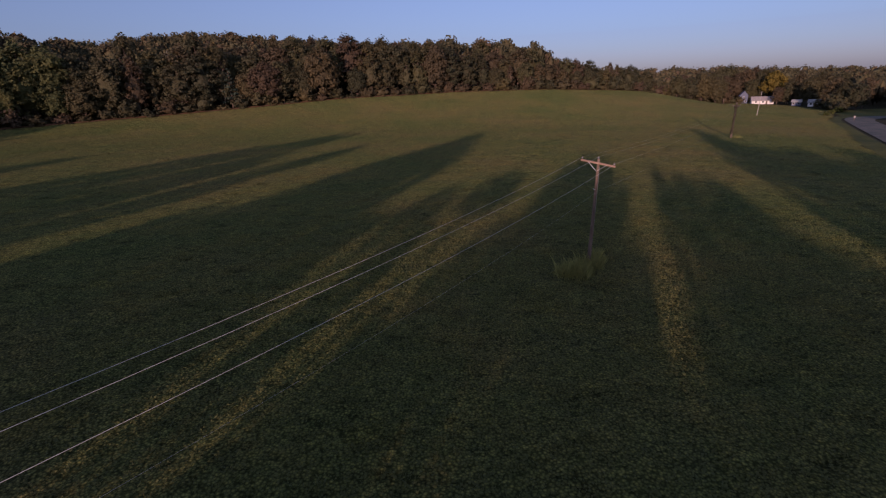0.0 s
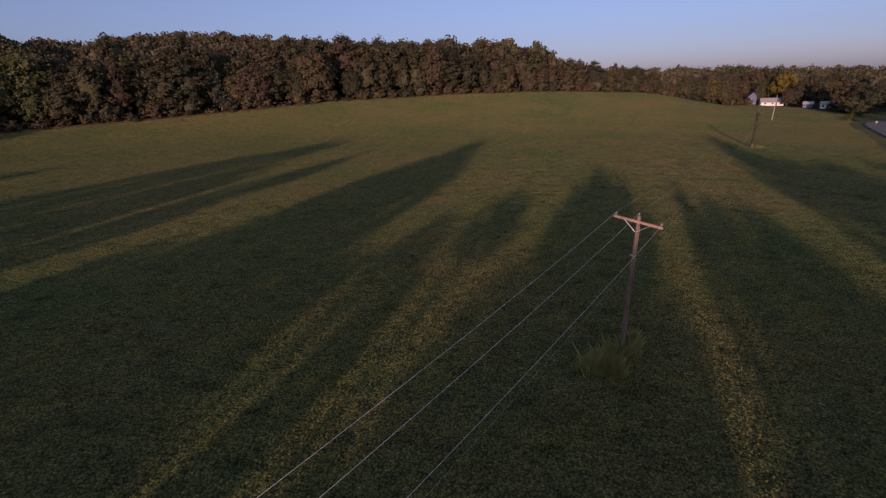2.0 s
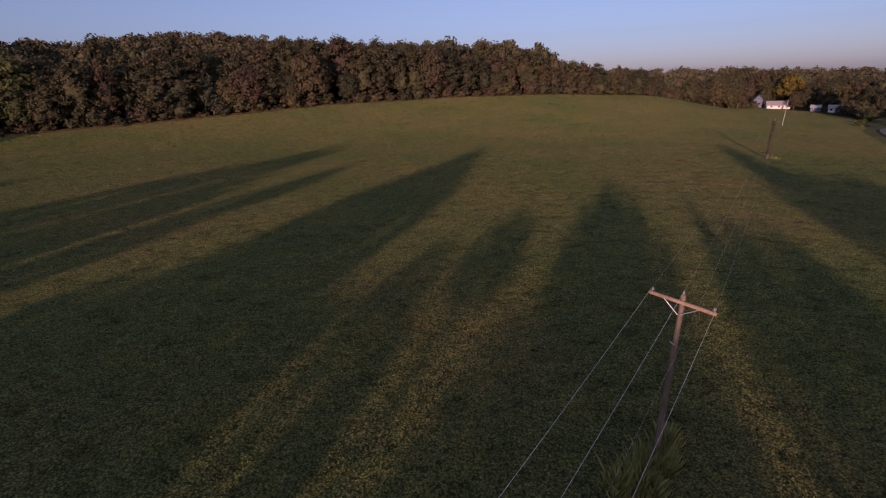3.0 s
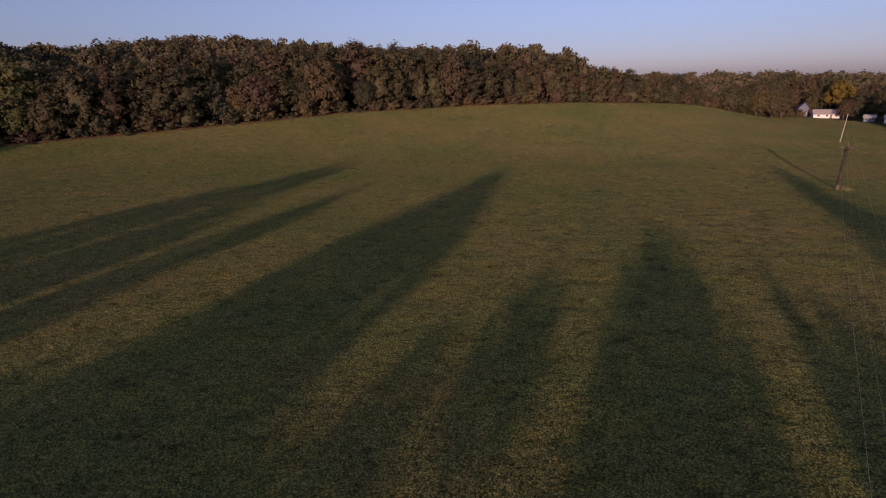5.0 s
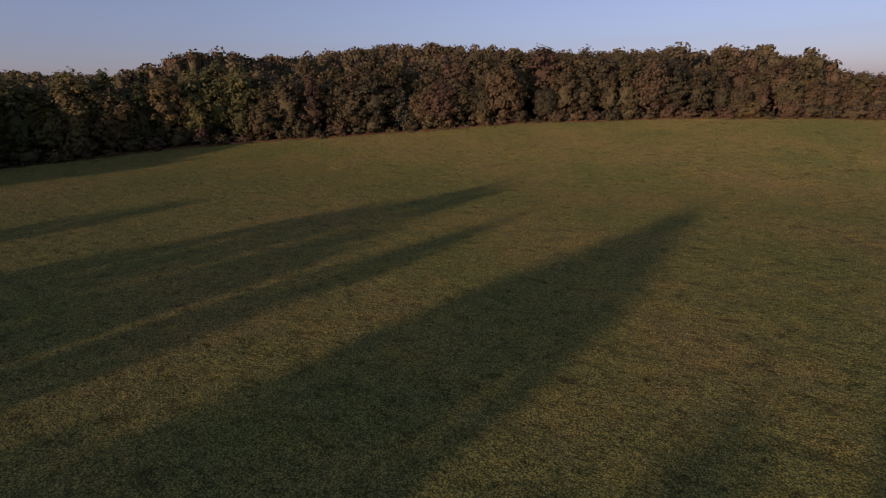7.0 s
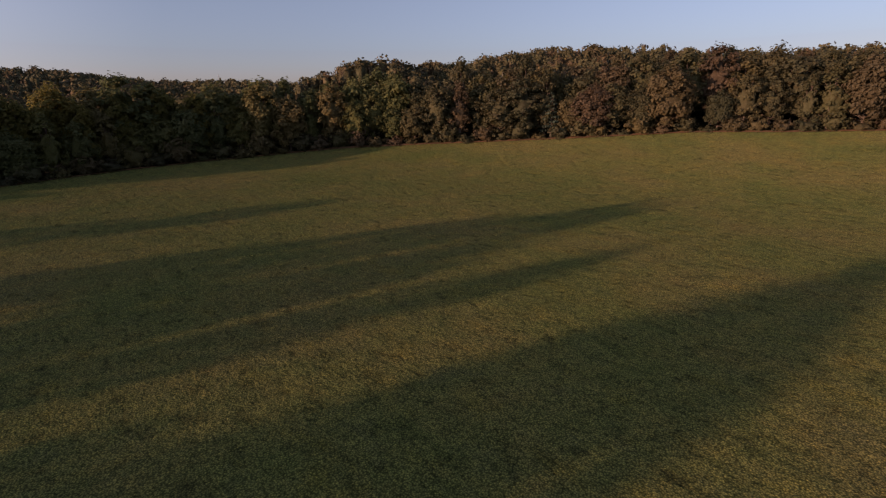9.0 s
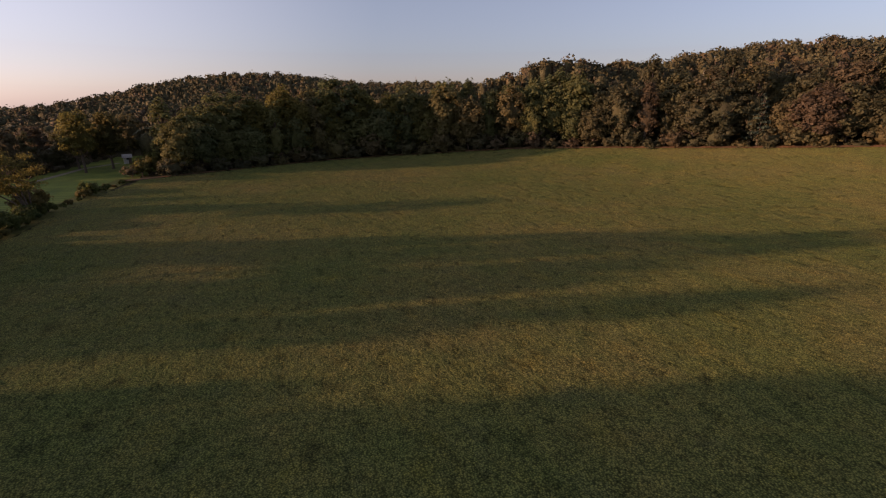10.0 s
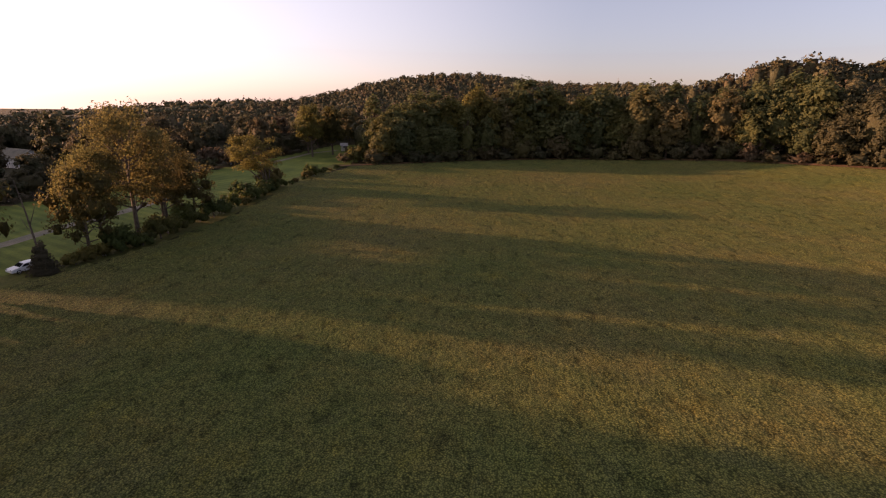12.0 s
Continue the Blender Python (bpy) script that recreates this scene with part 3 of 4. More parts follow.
# woodland edge, from the south-west corner of the field round to its north-east end
EDGE = [(-149, 33), (-154, 51), (-160.5, 75), (-162.5, 92), (-161, 116), (-150, 138), (-139, 153), (-127, 164), (-115, 174), (-99, 184), (-64, 202), (-40, 216), (-18, 223), (8, 234), (36, 239), (60, 246), (95, 262), (118, 277), (130, 285)]
for off, step, lo, hi in ((4.5, 7.4, 0.55, 1.0), (12.5, 7.4, 0.85, 1.16)):
    for i, (x, y, nx, ny) in enumerate(along(EDGE, step)):
        o = off + rng.uniform(-1.8, 1.8)
        px, py = x + nx * o + rng.uniform(-1.2, 1.2), y + ny * o
        k = int(rng.integers(0, 5))
        east = min(1.0, max(0.6, 1.0 - (px - 5) / 150))
        size = east * rng.uniform(lo, hi) * (1.0 if px > -135 or py > 150 else 0.82 + 0.27 * min(1, max(0, (py - 36) / 60)))
        if inside(px, py, FIELD) or py < 42:
            continue
        plant_tree((WOOD_WEST if px < -128 else WOOD)[k], k, px, py, (size * rng.uniform(0.95, 1.3), size), rng.uniform(0, 360), EDGE_LABELS[k], "woodland edge trees")
back = np.random.default_rng(55)
for i, (x, y, nx, ny) in enumerate(along([(-72, 199), (-40, 216), (-18, 223), (8, 234), (36, 239), (60, 246)], 7.6)):
    k, size = int(back.integers(0, 5)), back.uniform(0.95, 1.12) - (0.16 if x > -10 else 0.0)
    plant_tree(WOOD[k], k, x + nx * back.uniform(19, 25), y + ny * back.uniform(19, 25), (size, size), back.uniform(0, 360), EDGE_LABELS[k], "woodland edge trees")
for i, (x, y, nx, ny) in enumerate(along(EDGE, 6.4)):
    s = rng.uniform(0.6, 1.15)
    if y < 40:
        continue
    plant_tree(UNDER[i % 2], 0, x + nx * rng.uniform(0.8, 2.4), y + ny * rng.uniform(0.8, 2.4), (s * 1.25, s * rng.uniform(0.8, 1.25)), rng.uniform(0, 360),
               "low bushy understorey growth at the wood's edge", "understorey bushes", "understorey_bush", height(x, y) + BASE - 0.9)
tagged(held("wood_margin", ribbon("wood_margin", [(x + nx * 0.4, y + ny * 0.4) for x, y, nx, ny in along(EDGE, 9)], 2.2, -0.06, M_DRY)), "strip of dry reddish grass along the wood", "grass margin", kind="structure")
for k, x, y, s in ((0, -171, 96, 1.0), (4, -168, 84, 0.9), (1, -163, 128, 0.85), (2, -169, 70, 0.95), (4, -100, 199, 0.85), (1, -172, 108, 1.1), (4, -166, 116, 0.95), (0, -172, 80, 1.1), (3, -158, 142, 0.8)):
    plant_tree(YELLOW[k % 2], k, x, y, (s, s), 40 * k, "woodland tree with yellowing green crown", "yellowing trees")
plant_tree(CONIFER, 0, -80, 197.5, (1, 1), 30, "dark conifer with layered drooping branches", "")
def far_foliage():
    """Closed crowns seen from afar: hue by tree, leafy clumps as relief."""
    m, t, b = material("far_foliage", 0.8, spec=0.15)
    geo = t.nodes.new("ShaderNodeNewGeometry")
    stand = noise_of(t, coords(t), 0.1, 2, 0.6)
    hue = ramp(t, stand, [(0.3, (0.062, 0.062, 0.036)), (0.42, (0.078, 0.074, 0.04)), (0.54, (0.092, 0.08, 0.042)), (0.64, (0.1, 0.07, 0.046)), (0.74, (0.115, 0.098, 0.042))])
    hue = mixed(t, 1.0, hue, ramp(t, geo.outputs["Random Per Island"], [(0, (0.65, 0.68, 0.68)), (1, (1.35, 1.3, 1.15))]), "MULTIPLY")
    clump = noise_of(t, coords(t), 1.5, 5, 0.75)
    tone = ramp(t, clump, [(0.32, (0.75, 0.78, 0.8)), (0.5, (1, 1, 1)), (0.68, (1.22, 1.2, 1.12))])
    t.links.new(mixed(t, 1.0, hue, tone, "MULTIPLY"), b.inputs["Base Color"])
    bump_to(t, b, clump, 1.0, 0.8)
    return m


M_FAR = far_foliage()


def far_woods(name, label, x0, x1, y0, y1, step, cards, size, tall, seed, keep_off=(), least=22, lobes=5, vary=0.2, lower=((0, 1), (1, 1))):
    """A carpet of rounded tree crowns on the terrain, away from the field."""
    r = np.random.default_rng(seed)
    gx, gy = np.meshgrid(np.arange(x0, x1, step), np.arange(y0, y1, step))
    x = gx.ravel() + r.uniform(-0.45, 0.45, gx.size) * step
    y = gy.ravel() + r.uniform(-0.45, 0.45, gx.size) * step
    ok = ~inside(x, y, FIELD) & (from_edge(x, y, FIELD) > least)
    for poly in keep_off:
        ok &= ~inside(x, y, poly)
    x, y = x[ok], y[ok]
    n = len(x)
    h = tall * r.uniform(1 - vary, 1 + 0.8 * vary, n) * np.interp(x, *lower)
    z = terr(x, y) + BASE
    rad = step * r.uniform(0.5, 0.78, n)
    # several lobes to a crown: one on top, the others lower around it
    way = r.uniform(0, 6.283, (n, 1)) + np.arange(lobes)[None] * 6.283 / max(1, lobes - 1) + r.uniform(-0.4, 0.4, (n, lobes))
    out = np.where(np.arange(lobes)[None] == 0, 0.12, r.uniform(0.4, 0.72, (n, lobes)))
    x = (x[:, None] + np.cos(way) * out * rad[:, None]).ravel()
    y = (y[:, None] + np.sin(way) * out * rad[:, None]).ravel()
    h = (h[:, None] * np.where(np.arange(lobes)[None] == 0, 1.0, r.uniform(0.8, 0.97, (n, lobes)))).ravel()
    rad, z = (rad[:, None] * r.uniform(0.52, 0.85, (n, lobes))).ravel(), np.repeat(z, lobes)
    n = len(x)
    dome = rad * r.uniform(0.65, 1.0, n)
    ph = r.uniform(0, 6, (n, 1))

    def swell(p):
        return 0.93 + 0.13 * np.sin(p[..., 0] * 4 + ph) * np.sin(p[..., 1] * 5 + ph) + 0.07 * np.sin(p[..., 2] * 6 + 2 * ph)

    def on_crown(p, f):
        out = np.empty((n, f.shape[1], 3))
        out[:, :, 0] = x[:, None] + p[..., 0] * rad[:, None] * f
        out[:, :, 1] = y[:, None] + p[..., 1] * rad[:, None] * f
        out[:, :, 2] = (z + h - dome)[:, None] + np.where(p[..., 2] > 0, p[..., 2] * dome[:, None] * f, p[..., 2] * (h - dome)[:, None])
        return out

    d = r.normal(0, 1, (n, cards, 3))
    d[:, :, 2] = np.abs(d[:, :, 2]) - 0.15
    d /= np.linalg.norm(d, axis=2)[:, :, None]
    c = on_crown(d, swell(d) * r.uniform(0.74, 0.97, (n, cards)))
    v, q = leaf_cards(c.reshape(-1, 3), d.reshape(-1, 3), size, r, 0.45)
    kp, kq = CUBE, CUBE_Q
    # each lobe turned at random
    qs = r.normal(0, 1, (n, 4))
    qs /= np.linalg.norm(qs, axis=1)[:, None]
    qw, qv = qs[:, None, :1], qs[:, None, 1:]
    kp = np.repeat(kp[None], n, 0)
    kp = kp + 2 * np.cross(qv, np.cross(qv, kp) + qw * kp)
    count = kp.shape[1]
    core = on_crown(kp, swell(kp) * r.uniform(0.55, 0.74, (n, count)))
    kq = (kq[None] + len(v) + (np.arange(n) * count)[:, None, None]).reshape(-1, 4)
    flat = len(q)
    v, q = np.concatenate([v, core.reshape(-1, 3)]), np.concatenate([q, kq])
    return tagged(held(name, mesh_of(name, v, q, M_FAR, flat)), label, "woods", kind="stuff")


HOMES = [(-172, -84), (-134, -84), (-134, -50), (-172, -50)]
MEADOW = [(-30, 10), (-60, 12), (-160, 30), (-225, 42), (-225, 22), (-150, -14), (-100, -36), (-60, -60), (0, -60)]
OUT_OF_WAY = [(-110, -110), (-440, -335), (-60, -335), (-60, -110)]
YARD_WOOD = [(-60, -46), (-100, -28), (-140, -10), (-170, 0), (-216, 18), (-245, 14), (-215, -42), (-150, -72), (-100, -92), (-60, -92)]
NEAR_EAST = [(80, 60), (150, 130), (215, 230), (240, 320), (225, 366), (190, 366), (150, 310), (90, 250), (70, 100)]
far_woods("hill_woods", "mixed green and brown woods on the rising hill", -250, 130, 190, 340, 8.6, 42, 0.62, 18.2, 31, lower=((-35, -5, 48, 78, 130), (1.0, 1.17, 1.14, 0.72, 0.58)))
far_woods("west_hill_woods", "dark wooded hill beyond the field", -540, -175, 20, 390, 8.8, 17, 0.8, 15.5, 32, [MEADOW], 22, 3, 0.15)
far_woods("valley_woods", "dusky woods in the low valley", -460, -70, -330, 20, 10.5, 22, 0.8, 13, 33, [MEADOW, HOMES, YARD_WOOD, OUT_OF_WAY], 45, 3)
far_woods("distant_ridge_woods", "hazy wooded ridge far away", -1900, -460, -1300, 500, 48, 6, 3.2, 16, 34, lobes=2)
far_woods("east_woods", "dark woods beyond the road and houses", 110, 400, 110, 500, 10, 16, 0.75, 14, 35, [NEAR_EAST], 30, 3, 0.32)
far_woods("north_woods", "far woods along the northern skyline", -80, 620, 430, 640, 13.5, 14, 1.0, 17, 36, lobes=3, vary=0.3)

# ---- hedgerow along the southern side of the field ----
def spreading_tree(seed, mat):
    """Several stems from one foot, leaning over the lawn's edge, under a wide, loose crown."""
    r = np.random.default_rng(seed)
    runs, lob = [], []
    stems = []
    for i, (dx, dy, z) in enumerate(((3.4, -2.6, 7.5), (2.0, -1.0, 8.4), (4.6, -1.4, 8.0), (4.2, -4.6, 6.6), (0.8, 0.8, 7.0))):
        a, b, c = Vector((0.15 * dx, 0.08 * dy, -0.6)), Vector((0.45 * dx, 0.36 * dy, 0.48 * z)), Vector((dx, dy, z))
        runs.append(([a, a.lerp(b, 0.5) + Vector((0.1, 0.15, 0)), b, c], [0.24, 0.19, 0.14, 0.08]))
        stems.append(c)
    while len(lob) < 58:
        d = r.normal(0, 1, 3)
        d /= np.linalg.norm(d)
        p = np.array([4.6, -1.9, 8.6]) + d * np.array([5.0, 5.8, 4.2]) * r.uniform(0.55, 1.0)
        if p[2] < 5.0 and -5.0 < p[1] < 0.5:
            continue
        s = r.uniform(0.9, 1.7)
        lob.append((*p, s * 1.1, s * 1.1, s))
        c = min(stems, key=lambda q: (q - Vector(p)).length)
        runs.append(([c, c.lerp(Vector(p), 0.55) + Vector((0, 0, 0.25)), Vector(p)], [0.07, 0.045, 0.015]))
    v, q, k = lobes_to_cards(lob, 5.2, 0.165, r, core=0, middle=np.array([4.6, -1.9, 7.8]))
    return tubes("trunk", runs, M_BARK, 6), mesh_of("crown", v, q, mat, k)


HEDGE = [tree_model(41, 17, 5.4, 0.8, M_HEDGE, 2.5, 0.225, 24, core=0.42), tree_model(42, 13, 5.0, 0.6, M_HEDGE, 2.5, 0.22, 20, core=0.42),
         spreading_tree(43, M_YELLOW), tree_model(44, 18, 4.8, 1.2, M_HEDGE, 2.5, 0.225, 20, shape="tall", core=0.42),
         tree_model(45, 18, 4.8, 7.0, M_HEDGE, 2.4, 0.21, 14, shape="tall", core=0.42),
         tree_model(49, 17, 5.6, 2.6, M_HEDGE, 7.5, 0.145, 28, core=0),
         tree_model(50, 13, 3.0, 8.0, M_HEDGE, 2.6, 0.22, 14, core=0.42)]
SHRUB = [tree_model(51, 3.4, 2.3, 0.2, M_SHRUB, 5.2, 0.19, 9), tree_model(52, 2.4, 2.2, 0.1, M_SHRUB, 5.4, 0.175, 8)]
HEDGE_TREES = [(2, -110.9, 21.2, 1.0, 1.0), (5, -71, 11.0, 1.05, 1.15), (5, -77.5, 12.5, 0.85, 0.9), (5, -64.5, 9.5, 0.8, 0.84), (1, -56.6, -0.6, 0.78, 1.27), (0, -33.5, 1.0, 0.97, 1.11),
               (1, -37.6, 2.9, 0.75, 1.04), (1, -35.8, 2.0, 0.7, 0.8), (1, -29, -1.1, 0.78, 1.1), (6, -16, -6.9, 1.0, 0.91), (6, -20.8, -4.7, 0.85, 0.76), (1, -25, -2.9, 0.6, 0.62), (1, -6.6, -11.4, 0.82, 1.08),
               (1, -8.7, -10.4, 0.66, 0.93), (1, -4.6, -12.3, 0.66, 0.98), (1, -12, -8.9, 0.6, 0.63), (4, 1.7, -15.2, 0.42, 0.72), (1, 4.5, -16.5, 0.62, 0.92), (1, 7.6, -17.9, 0.65, 0.89),
               (1, 11, -19.5, 0.7, 0.58), (0, 16.2, -21.9, 0.7, 1.27), (0, 20, -23.6, 1.0, 1.0), (0, 25.3, -26.0, 1.05, 0.98), (0, 33, -29.6, 1.1, 0.97), (1, 40.3, -32.9, 1.1, 1.1),
               (3, 51.4, -38.0, 1.2, 1.0), (0, 62, -42.9, 1.1, 1.0), (1, -84, 9.0, 0.8, 0.72), (1, -80.5, 16, 0.8, 0.8), (1, -61, 9.5, 0.8, 0.95), (1, -31.3, 0.2, 0.6, 0.85), (1, -18.5, -5.8, 0.34, 0.6), (1, -23.6, -3.6, 0.36, 0.62)]
for k, x, y, w, t in HEDGE_TREES:
    plant_tree(HEDGE[k], k, x, y, (w, t), rng.uniform(0, 360) if k != 2 else 0, "leafy hedgerow tree beside the bean field, warm olive crown", "hedgerow trees")
for i, (x, y, nx, ny) in enumerate(along([(70, -46), (40, -33), (0, -15.5), (-25, -5), (-47, 5), (-63, 12.5), (-81, 17.5), (-109, 21.5), (-129, 26), (-152, 33)], 3.6)):
    if -59 < x < -44 and y < 14:
        continue
    s = rng.uniform(0.55, 1.0) if x < -90 else rng.uniform(0.7, 1.15)
    if -128 < x < -118 or -150 < x < -138:
        s *= 0.5
    plant_tree(SHRUB[i % 2], 0, x - nx * rng.uniform(0.2, 1.6), y - ny * rng.uniform(0.2, 1.6), (s, s * rng.uniform(0.8, 1.15)), rng.uniform(0, 360),
               "tangled green and yellowing shrub in the hedgerow", "hedgerow shrubs", "shrub")
for x, y, s in ((-98.5, 18.6, 1.15), (-131, 27.5, 0.95), (-159.5, 36.5, 1.2), (-113.2, 20.5, 1.5), (-107, 21.0, 0.9), (-162, 38, 1.5), (-168, 36, 1.3), (-174, 39, 1.6), (-166, 42, 1.6)):
    plant_tree(SHRUB[0], 0, x, y, (s, s), rng.uniform(0, 360), "rounded leafy bush at the edge of the field", "hedgerow shrubs", "shrub")
WARM_SHRUB = recoloured(SHRUB[1], M_YELLOW)
for x, y, s in ((-56.4, 10.4, 0.75), (-58.6, 11.3, 0.9), (-60.9, 11.9, 0.8), (-63.6, 12.8, 0.7), (-66.2, 13.4, 0.75)):
    plant_tree(WARM_SHRUB, 0, x, y, (s, s * 0.9), 70 * s, "low golden-lit shrub beside the ivy-covered stump", "hedgerow shrubs", "shrub")
VALLEY = [tree_model(46, 14, 5.0, 0.4, M_LEAF, 2.0, 0.36, 24, core=0.6, fine=True), tree_model(47, 13, 4.4, 0.4, M_LEAF, 2.0, 0.36, 22, core=0.6, fine=True), tree_model(48, 15, 4.2, 0.4, M_LEAF, 2.0, 0.36, 22, shape="tall", core=0.6, fine=True)]
YARD = [(3, -128, -28, 0.85), (1, -178, 2, 0.9), (1, -98, -46, 1.0), (3, -190, -6, 0.9), (1, -165, -16, 0.8), (0, -205, 18, 0.9), (3, -216, 30, 1.0),
        (1, -184, 47, 1.0), (0, -174, 46, 1.0), (1, -122, -48, 0.8), (0, -85, -50, 1.0), (1, -200, 4, 0.9), (0, -172, -30, 0.9)]
for k, x, y, s in YARD:
    plant_tree(VALLEY[k % 3], k, x, y, (s * 1.15, s * rng.uniform(1.05, 1.3)), rng.uniform(0, 360), "garden tree with full green-brown crown", "trees beyond the lawn")
LAWN_TREES = [tree_model(57, 18.5, 5.2, 3.4, M_YELLOW, 2.2, 0.33, 30, core=0.5, fine=True), tree_model(58, 17.5, 5.0, 2.8, M_HEDGE, 2.2, 0.33, 30, core=0.5, fine=True)]
for k, x, y, s in ((0, -176, 20.5, 1.0), (1, -182, 27, 1.02), (1, -188, 17, 1.0)):
    plant_tree(LAWN_TREES[k], k, x, y, (s, s), 70 * k + x, "tall tree with yellowing crown at the lawn's end", "trees at the lawn's end")
plant_tree(UNDER[1], 0, -158, 34, (0.8, 0.62), 40, "round green bush between lawn and wood", "", "bush")

r2 = np.random.default_rng(9)
planted = 0
while planted < 50:
    x, y = r2.uniform(-245, -60), r2.uniform(-92, 18)
    if inside(x, y, YARD_WOOD) and not inside(x, y, HOMES):
        k, s = int(r2.integers(0, 3)), r2.uniform(0.75, 1.2) * (0.72 if y > -42 + 0.3 * (x + 150) else 1.0)
        plant_tree(VALLEY[k], k, x, y, (s * 1.2, s), r2.uniform(0, 360), "woodland tree in the dusky valley, dull green", "valley trees")
        planted += 1
for x in [*np.arange(-43, -5.5, 2.9), *np.arange(3.6, 62, 2.7)]:
    y = -14 - (x if x > 0 else x * 1.05) * 0.46
    s = r2.uniform(0.65, 1.05) * (0.7 if -23.5 < x < -14.5 else 1.0)
    plant_tree(SAPLING[int(r2.integers(0, 2))], 0, x, y - 1.5, (s * 0.8, s), r2.uniform(0, 360), "bushy sapling filling the dense hedgerow", "hedgerow saplings", "sapling")

for k, x, w, t in ((0, -3.6, 0.85, 0.95), (1, -1.9, 0.62, 0.9), (0, 1.7, 0.72, 0.95)):
    plant_tree(SAPLING[k], 0, x, -15.5 - 0.46 * x, (w, t), 70 * x, "bushy sapling filling the dense hedgerow", "hedgerow saplings", "sapling")

for i, (x, y, nx, ny) in enumerate(along([(-218, 22), (-172, 4), (-142, -6), (-102, -24), (-70, -40)], 5.2)):
    s = r2.uniform(0.5, 1.0)
    plant_tree(UNDER[i % 2], 0, x - nx * r2.uniform(0, 3), y - ny * r2.uniform(0, 3), (s * 1.2, s), r2.uniform(0, 360), "low bush at the far side of the lawn", "bushes beyond the lawn", "bush")

# dead leaning tree and an ivy-covered stump
ob = empty("dead_tree", "bare grey leaning dead tree in the hedgerow", "tree")
held("trunk", tubes("trunk", [([(0, 0, -.6), (0.2, 0.1, 3), (-0.3, -0.6, 7), (-1.2, -1.8, 11)], [.16, .13, .09, .03])], M_BARK, 8), ob)
for a, b, c in (((-0.1, -0.3, 5.4), (0.8, 1.0, 7.0), (1.0, 1.8, 8.6)), ((-0.4, -0.8, 7.6), (-0.2, -2.2, 8.6), (-0.1, -3.0, 10.0)), ((0.1, 0, 3.8), (-.8, -1.2, 4.8), (-1.2, -2.0, 6.2))):
    held("branch", tubes("branch", [([a, b, c], [.06, .04, .012])], M_BARK, 6), ob)
ob.matrix_basis = pose(-56.5, 6.2, BASE)
v, q, k = lobes_to_cards([(0.12 * math.sin(3 * i), 0.12 * math.cos(4 * i), 0.3 + 0.3 * i, 1.12 - 0.105 * i, 1.12 - 0.105 * i, 0.55) for i in range(9)], 16.0, 0.11, np.random.default_rng(61), core=0.8)
stump = (tubes("trunk", [([(0, 0, -0.4), (0.05, 0, 1.2), (0, 0.05, 2.8)], [0.3, 0.24, 0.12])], M_BARK, 8), mesh_of("crown", v, q, M_IVY, k))
plant_tree(stump, 0, -53.0, 8.9, (1.55, 1.3), 0, "dark ivy-covered tree stump in the hedgerow", "", "shrub")
for x, y, a, ln in ((-72.5, 14.4, 40, 4.0), (-75.5, 14.9, 64, 3.2), (-60.5, 11.2, 50, 2.6)):
    ob = tagged(held("log", tubes("log", [([(-ln / 2, 0, 0), (0, .1, .05), (ln / 2, 0, 0)], [.2, .19, .15])], M_PALE, 9)), "pale fallen log lying at the field edge", "log", "fallen logs")
    ob.matrix_basis = pose(x, y, BASE + 0.3, 0, 0, a)


# pale dead snags in the woods
for x, y, t in ((-38.7, 229, 15), (-105, 204, 20)):
    ob = empty("dead_tree", "pale bare dead tree standing in the woods", "tree", "dead snags")
    held("trunk", tubes("trunk", [([(0, 0, -.6), (.1, 0, t * .4), (-.2, .1, t * .75), (.1, 0, t)], [.28, .22, .13, .03])], M_PALE, 8), ob)
    for k in range(5):
        z, w = t * (0.42 + 0.1 * k), k * 2.2
        held("branch", tubes("branch", [([(0, 0, z), (math.cos(w) * 1.2, math.sin(w) * 1.2, z + 1.0), (math.cos(w) * 1.9, math.sin(w) * 1.9, z + 2.6)], [.1, .06, .015])], M_PALE, 6), ob)
    ob.matrix_basis = pose(x, y, height(x, y) + BASE)


# ---- utility line ----


